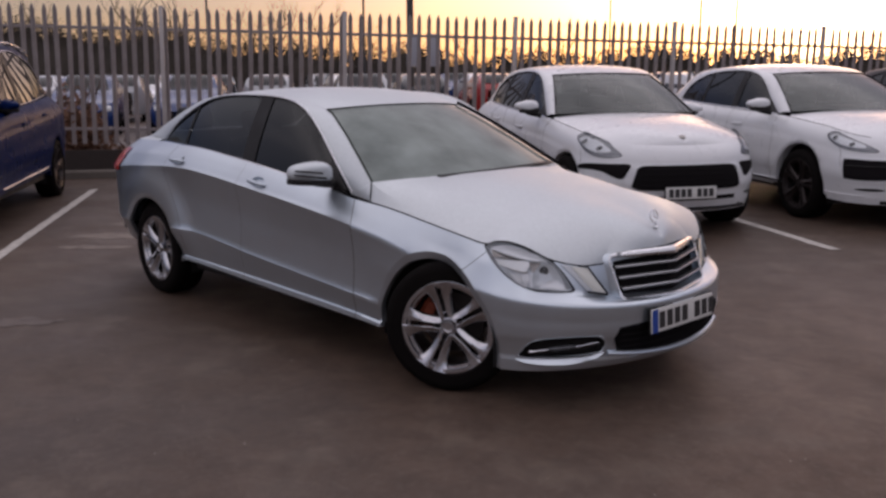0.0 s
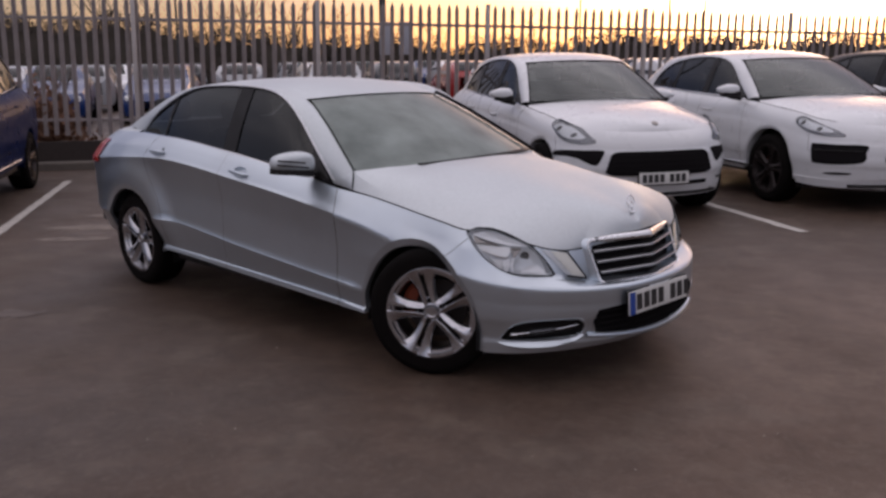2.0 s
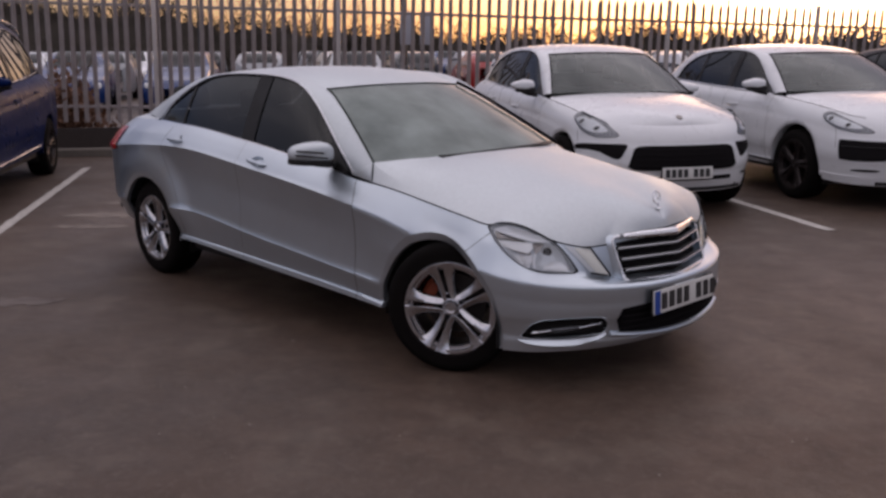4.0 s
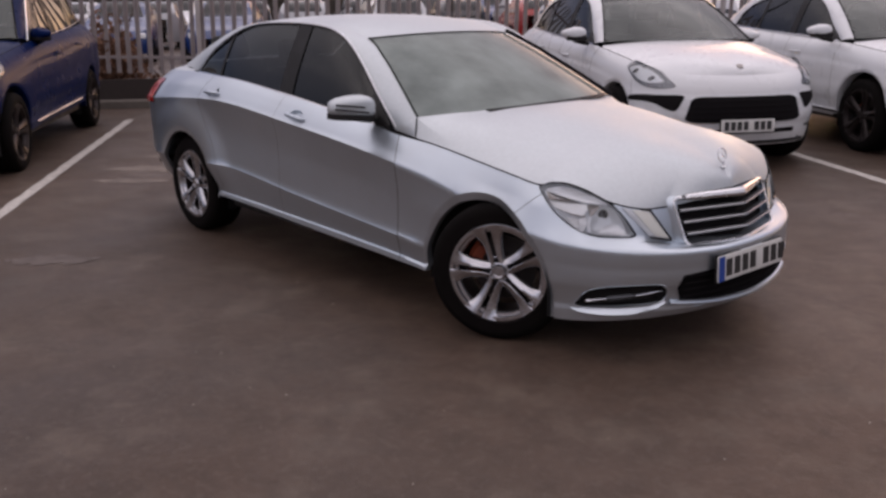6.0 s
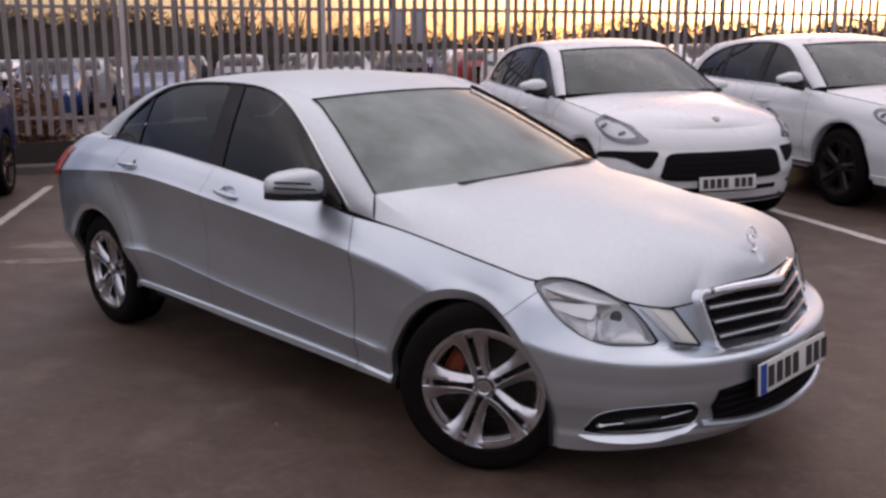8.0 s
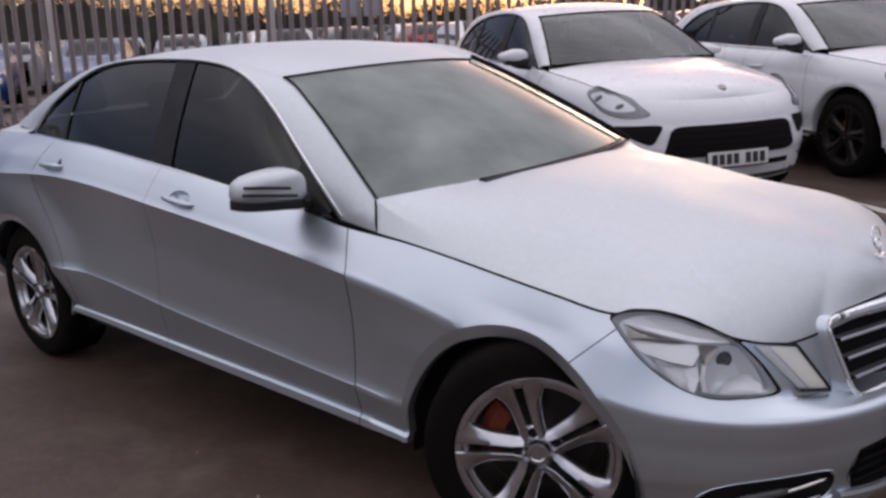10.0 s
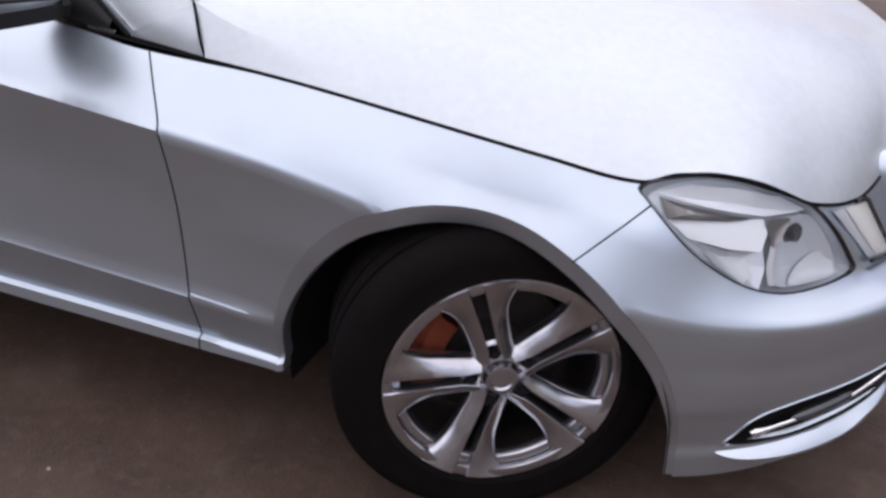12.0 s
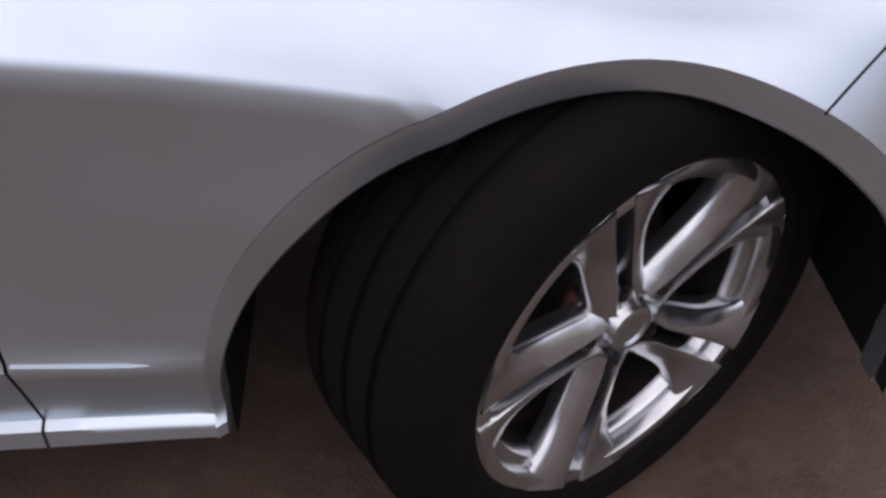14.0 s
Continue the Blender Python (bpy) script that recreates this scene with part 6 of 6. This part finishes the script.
# ---- beyond the fence: more parked cars, hedge, trees, poles ----
FAR_PAINT = bpy.data.materials.new("assorted_car_paint")
FAR_PAINT.use_nodes = True
nt = FAR_PAINT.node_tree
info, cr = nt.nodes.new("ShaderNodeObjectInfo"), nt.nodes.new("ShaderNodeValToRGB")
cr.color_ramp.interpolation = "CONSTANT"
tones = ((0.0, (0.70, 0.70, 0.72)), (0.18, (0.02, 0.02, 0.025)), (0.38, (0.30, 0.31, 0.33)), (0.54, (0.01, 0.03, 0.12)), (0.70, (0.30, 0.02, 0.02)), (0.78, (0.68, 0.67, 0.66)), (0.88, (0.10, 0.11, 0.12)))
cr.color_ramp.elements[0].color = (*tones[0][1], 1)
cr.color_ramp.elements[1].position, cr.color_ramp.elements[1].color = tones[1][0], (*tones[1][1], 1)
for p, c in tones[2:]:
    cr.color_ramp.elements.new(p).color = (*c, 1)
nt.links.new(info.outputs["Random"], cr.inputs["Fac"])
nt.links.new(cr.outputs["Color"], nt.nodes["Principled BSDF"].inputs["Base Color"])
nt.nodes["Principled BSDF"].inputs["Roughness"].default_value = 0.25
nt.nodes["Principled BSDF"].inputs["Coat Weight"].default_value = 0.5


def far_car():
    """A small hatchback, whole body in one skin."""
    car = thing("parked_car", "parked hatchback car behind the palisade fence", "car", "cars beyond the fence")
    prof = smooth((-3.45, -3.3, -2.6, -1.6, -0.75, -0.2, 0.6, 0.78), (0.95, 1.12, 1.46, 1.50, 1.08, 0.98, 0.78, 0.60))
    belt = smooth((-3.45, -3.0, -1.0, 0.78), (0.95, 1.02, 0.98, 0.60))
    shells = []
    for x in np.linspace(-3.45, 0.80, 44):
        e = min(1, (0.86 - x) / 0.5, (x + 3.52) / 0.35)
        w = 0.87 * max(0.05, e) ** 0.35
        zb, zt = min(float(belt(x)), float(prof(x)) - 0.01), float(prof(x))
        row = [(x, -w * 0.93, 0.24), (x, -w, 0.40), (x, -w, 0.62), (x, -w * 0.96, zb)]
        up = zt - zb
        row += [(x, -w * (0.96 - 0.45 * up), zb + up * 0.86), (x, -w * (0.80 - 0.50 * up), zb + up * 0.98), (x, 0, zt)]
        shells.append(row + [(a, -b, c) for a, b, c in reversed(row[:-1])])
    part("body", grid(shells), FAR_PAINT, car, sharp=35)
    for sgn in (-1, 1):
        rows = []
        for x in np.linspace(-2.95, -0.95, 14):
            zb, zt = float(belt(x)), float(prof(x))
            up = zt - zb
            w = 0.87
            rows.append([(x, sgn * (w * 0.96 + 0.006 - 0.45 * w * up * f / 0.86 * 1.0), zb + 0.03 + (up * 0.80 - 0.03) * f) for f in (0, 0.5, 1)])
        part("side_window", grid(rows), GLOSSBLACK, car)
        for x in (0.0, -2.55):
            part("wheel", moved(lathe([(0.0, -0.02), (0.19, -0.03), (0.20, 0.0), (0.21, -0.03), (0.30, -0.02), (0.31, 0.03), (0.31, 0.18), (0.0, 0.18)], 28), pose(x, sgn * 0.875, 0.31, 0, 0, 0 if sgn < 0 else 180)), RUBBER, car)
        part("headlamp", block((0.55, sgn * 0.60, 0.68), (0.20, 0.26, 0.14), 0.05), LAMPWHITE, car)
    for x0, x1, nm in ((-0.86, -1.50, "windscreen"), (-3.26, -2.72, "rear_window")):
        rows = []
        for x in np.linspace(x0, x1, 8):
            zb, zt = float(belt(x)), float(prof(x))
            w = 0.87 * (0.74 - 0.42 * (zt - zb))
            rows.append([(x + (0.010 if x0 > -2 else -0.010), t * w, zt + 0.008) for t in np.linspace(-1, 1, 7)])
        part(nm, grid(rows), GLOSSBLACK, car)
    return car


first = far_car()
first.matrix_world = pose(*bay(-6.0, -20.5), 0, 0, 0, BAY + 4)
rnd = random.Random(11)
for row, (d, face) in enumerate(((-20.5, 0), (-27.0, 180), (-33.0, 0), (-39.5, 180), (-45.0, 0))):
    for i in range(-6 - row, 9 + row):
        if row == 0 and i == -1 or rnd.random() < 0.12:
            continue
        v = i * 2.5 - 3.5 + rnd.uniform(-0.2, 0.2)
        copy_thing(first, pose(*bay(v, d + (0 if face == 0 else -2.6) + rnd.uniform(-0.4, 0.4)), 0, 0, 0, BAY + face + rnd.uniform(-3, 3)))


# ---- hedge, trees, shrubs and poles beyond the fence ----
LEAF = material("dull_winter_leaf", (0.070, 0.058, 0.048), 0.8, vary=0.5, scale=0.8)
TWIG = material("bare_twigs", (0.085, 0.055, 0.036), 0.9, vary=0.4, scale=2)
DEADLEAF = material("brown_dead_leaf", (0.17, 0.088, 0.055), 0.9, vary=0.5, scale=3)
POLE = material("painted_steel_pole", (0.055, 0.055, 0.06), 0.5, 0.3, vary=0.2, scale=5)
SIGN = material("grey_sign_face", (0.32, 0.33, 0.38), 0.5, vary=0.1, scale=8)


def leaf_cloud(rng, centres, n, size, tall=1.0):
    """Many small bent leaves scattered through blobs (x, y, z, radius)."""
    verts, faces = [], []
    for _ in range(n):
        cx, cy, cz, r = centres[rng.randrange(len(centres))]
        while True:
            p = Vector((rng.uniform(-1, 1), rng.uniform(-1, 1), rng.uniform(-1, 1)))
            if p.length <= 1:
                break
        p = p * (p.length ** -0.25 if p.length > 0.05 else 1)
        o = Vector((cx, cy, cz)) + Vector((p.x * r, p.y * r, p.z * r * tall))
        if o.z < 0.02:
            continue
        m = Euler((rng.uniform(0, 6.3), rng.uniform(0, 6.3), rng.uniform(0, 6.3))).to_matrix()
        s = size * rng.uniform(0.6, 1.4)
        k = len(verts)
        for q in ((-0.5, 0, 0), (0, 0.28, 0.1), (0.5, 0, 0), (0, -0.28, 0.1)):
            verts.append(tuple(o + m @ Vector(q) * s))
        faces += [(k, k + 1, k + 2), (k, k + 2, k + 3)]
    return verts, faces


def bare_tree(rng, h):
    """Trunk, limbs and twigs."""
    shapes = []

    def limb(start, way, length, r, depth):
        pts = [np.array(start)]
        d = Vector(way)
        for i in range(4):
            d = (d + Vector((rng.uniform(-0.2, 0.2), rng.uniform(-0.2, 0.2), rng.uniform(-0.05, 0.15)))).normalized()
            pts.append(pts[-1] + np.array(d) * length / 4)
        shapes.append(tube(pts, np.linspace(r, r * 0.5, 5), 5 if depth < 2 else 3))
        if depth < 3:
            for _ in range(4 if depth else 6):
                j = rng.randrange(1, 5)
                a = rng.uniform(0, 6.28)
                limb(pts[j], (d + Vector((math.cos(a), math.sin(a), rng.uniform(0.0, 0.7))) * 0.9).normalized(), length * rng.uniform(0.45, 0.7), r * 0.45, depth + 1)
    limb((0, 0, 0), (0, 0, 1), h * 0.5, h * 0.015, 0)
    return join(*shapes)


rng = random.Random(21)


def hedge_top(v):
    """The hedgerow's uneven height along the far side, taller to the west."""
    west = max(0.0, min(1.0, (2 - v) / 8))
    return 2.35 + 1.35 * west + 0.22 * math.sin(v * 0.31) + 0.20 * math.sin(v * 0.83 + 1.3) + 0.14 * math.sin(v * 2.9) + 0.10 * math.sin(v * 6.1 + 0.4)


blobs = []
for i in range(520):
    v = -44 + i * 0.185 + rng.uniform(-0.5, 0.5)
    x, y = bay(v, -52 + rng.uniform(-1.3, 1.0))
    h = hedge_top(v) + rng.gauss(0, 0.13)
    blobs.append((x, y, rng.uniform(0.6, 1.8), rng.uniform(0.6, 1.0)))
    blobs.append((x, y, h, rng.uniform(0.28, 0.75)))
core = grid([[(*bay(v, -52.9 + 0.5 * math.sin(v * 2.3)), 0.0), (*bay(v, -52.4 + 0.3 * math.sin(v * 1.2)), 1.2), (*bay(v, -52.6), hedge_top(v) - 0.15 + 0.12 * math.sin(v * 4.7)), (*bay(v, -54), 0.0)] for v in np.linspace(-44, 52, 260)])
tagged(part("hedge", join(core, leaf_cloud(rng, blobs, 90000, 0.13)), LEAF, sharp=60), "dark uneven hedgerow along the far side of the car park", "hedge", kind="stuff")

kinds = [mesh_of("trunk", *bare_tree(random.Random(s), 6.5), TWIG, 60) for s in (3, 8, 14)]
for i in range(30):
    t = thing("tree", "bare winter tree behind the far hedge", "tree", "bare trees beyond the hedge")
    part("trunk", kinds[i % 3], TWIG, t)
    crown = leaf_cloud(rng, [(rng.uniform(-1.6, 1.6), rng.uniform(-1.6, 1.6), rng.uniform(2.6, 4.6), 1.1) for _ in range(9)], 420, 0.07)
    part("crown", crown, LEAF, t)
    s = rng.uniform(0.60, 1.0) * (1.25 if i < 15 else 0.9)
    t.matrix_world = pose(*bay(-34 + i * 2.6 + rng.uniform(-1.2, 1.2), -57 + rng.uniform(-2, 2)), 0, 0, 0, rng.uniform(0, 360)) @ Matrix.Scale(s, 4)

sx = [(rng.uniform(-0.7, 0.7), rng.uniform(-0.4, 0.4), rng.uniform(0.3, 1.0), 0.42) for _ in range(14)]
shrub = thing("shrub", "brown leafless shrub growing behind the fence", "shrub")
part("crown", leaf_cloud(rng, sx, 2300, 0.10), DEADLEAF, shrub)
part("stem", join(*[tube([(0, 0, 0), (rng.uniform(-0.3, 0.3), rng.uniform(-0.2, 0.2), 0.7), (rng.uniform(-0.7, 0.7), rng.uniform(-0.4, 0.4), 1.5)], [0.02, 0.012, 0.004], 5) for _ in range(14)]), TWIG, shrub)
shrub.matrix_world = pose(*bay(-4.45, -11.2), 0)


def lamp_column(v, d, h, r):
    t = thing("lamp_post", "slim dark lamp column beyond the fence", "lamp post", "lamp columns")
    part("column", tube([(0, 0, 0), (0, 0, 1.2), (0, 0, 1.25), (0, 0, h)], [r * 1.5, r * 1.5, r, r * 0.7], 12), POLE, t)
    part("lantern", moved(block((0.25, 0, 0), (0.6, 0.22, 0.10), 0.04), pose(0, 0, h, 0, -6, 0)), POLE, t)
    t.matrix_world = pose(*bay(v, d), 0, 0, 0, 40)


def on_bearing(px_turn, dist):
    """A place at a bearing (degrees) and distance from the start of the walk."""
    return 3.15 + dist * math.cos(radians(px_turn)), -3.72 + dist * math.sin(radians(px_turn))


for turn, dist, h, r in ((139.0, 18.5, 7.0, 0.075), (141.8, 44, 9.0, 0.06), (151.0, 46, 9.0, 0.06), (121.8, 48, 9.0, 0.06), (119.8, 50, 9.5, 0.06), (127.0, 52, 9.5, 0.05)):
    x, y = on_bearing(turn, dist)
    p = np.array([x, y])
    lamp_column(float(p @ ALONG), float(p @ OUT), h, r)
x, y = on_bearing(138.2, 18.2)
board = thing("sign_board", "grey rectangular sign boards on posts behind the fence", "sign")
for off in (-0.19, 0.19):
    part("panel", block((off, 0, 1.95), (0.27, 0.03, 0.62), 0.008), SIGN, board)
for off in (-0.30, 0.30):
    part("leg", tube([(off, 0.03, 0), (off, 0.03, 2.2)], 0.025, 8), POLE, board)
board.matrix_world = pose(x, y, 0, 0, 0, 138 - 90)


# ---- a plain unseen wall, added behind the walk to dim low light and reflections ----
WALL = material("grey_added_wall", (0.20, 0.19, 0.19), 0.6, vary=0.12, scale=0.6, dirt=(0.10, 0.09, 0.085), dirt_amount=0.5, dirt_scale=0.4)
tagged(part("unseen_wall_south", join(block((2.0, -17.0, 1.2), (60.0, 0.3, 2.4)), block((2.0, -17.0, 2.45), (60.4, 0.5, 0.12))), WALL), "plain grey wall added out of view behind to dim low light", "wall", kind="structure")


# ---- pale grit and small stones scattered over the asphalt ----
rnd = random.Random(11)
v, f = [], []
for i in range(80):
    near = rnd.random() < 0.6
    x, y = (rnd.uniform(-1.5, 3.0), rnd.uniform(-3.6, -1.0)) if near else (rnd.uniform(-5.0, 7.0), rnd.uniform(-6.0, 3.0))
    r = rnd.uniform(0.0018, 0.004) if rnd.random() < 0.92 else rnd.uniform(0.004, 0.007)
    n0 = len(v)
    ring = 6
    for z, q in ((0.0, 1.0), (r * 0.6, 0.85), (r * 0.9, 0.35)):
        for k in range(ring):
            a = 2 * math.pi * k / ring
            q2 = r * q * rnd.uniform(0.75, 1.2)
            v.append((x + q2 * math.cos(a), y + q2 * math.sin(a) * 0.8, z))
    for lv in range(2):
        for k in range(ring):
            a, b = n0 + lv * ring + k, n0 + lv * ring + (k + 1) % ring
            f.append((a, b, b + ring, a + ring))
    f.append(tuple(n0 + 2 * ring + k for k in range(ring)))
GRIT = material("pale_grit", (0.34, 0.31, 0.28), 0.9, vary=0.3, scale=60)
tagged(part("grit", (v, f), GRIT), "pale grit and small stones scattered on the asphalt", "gravel", kind="stuff")
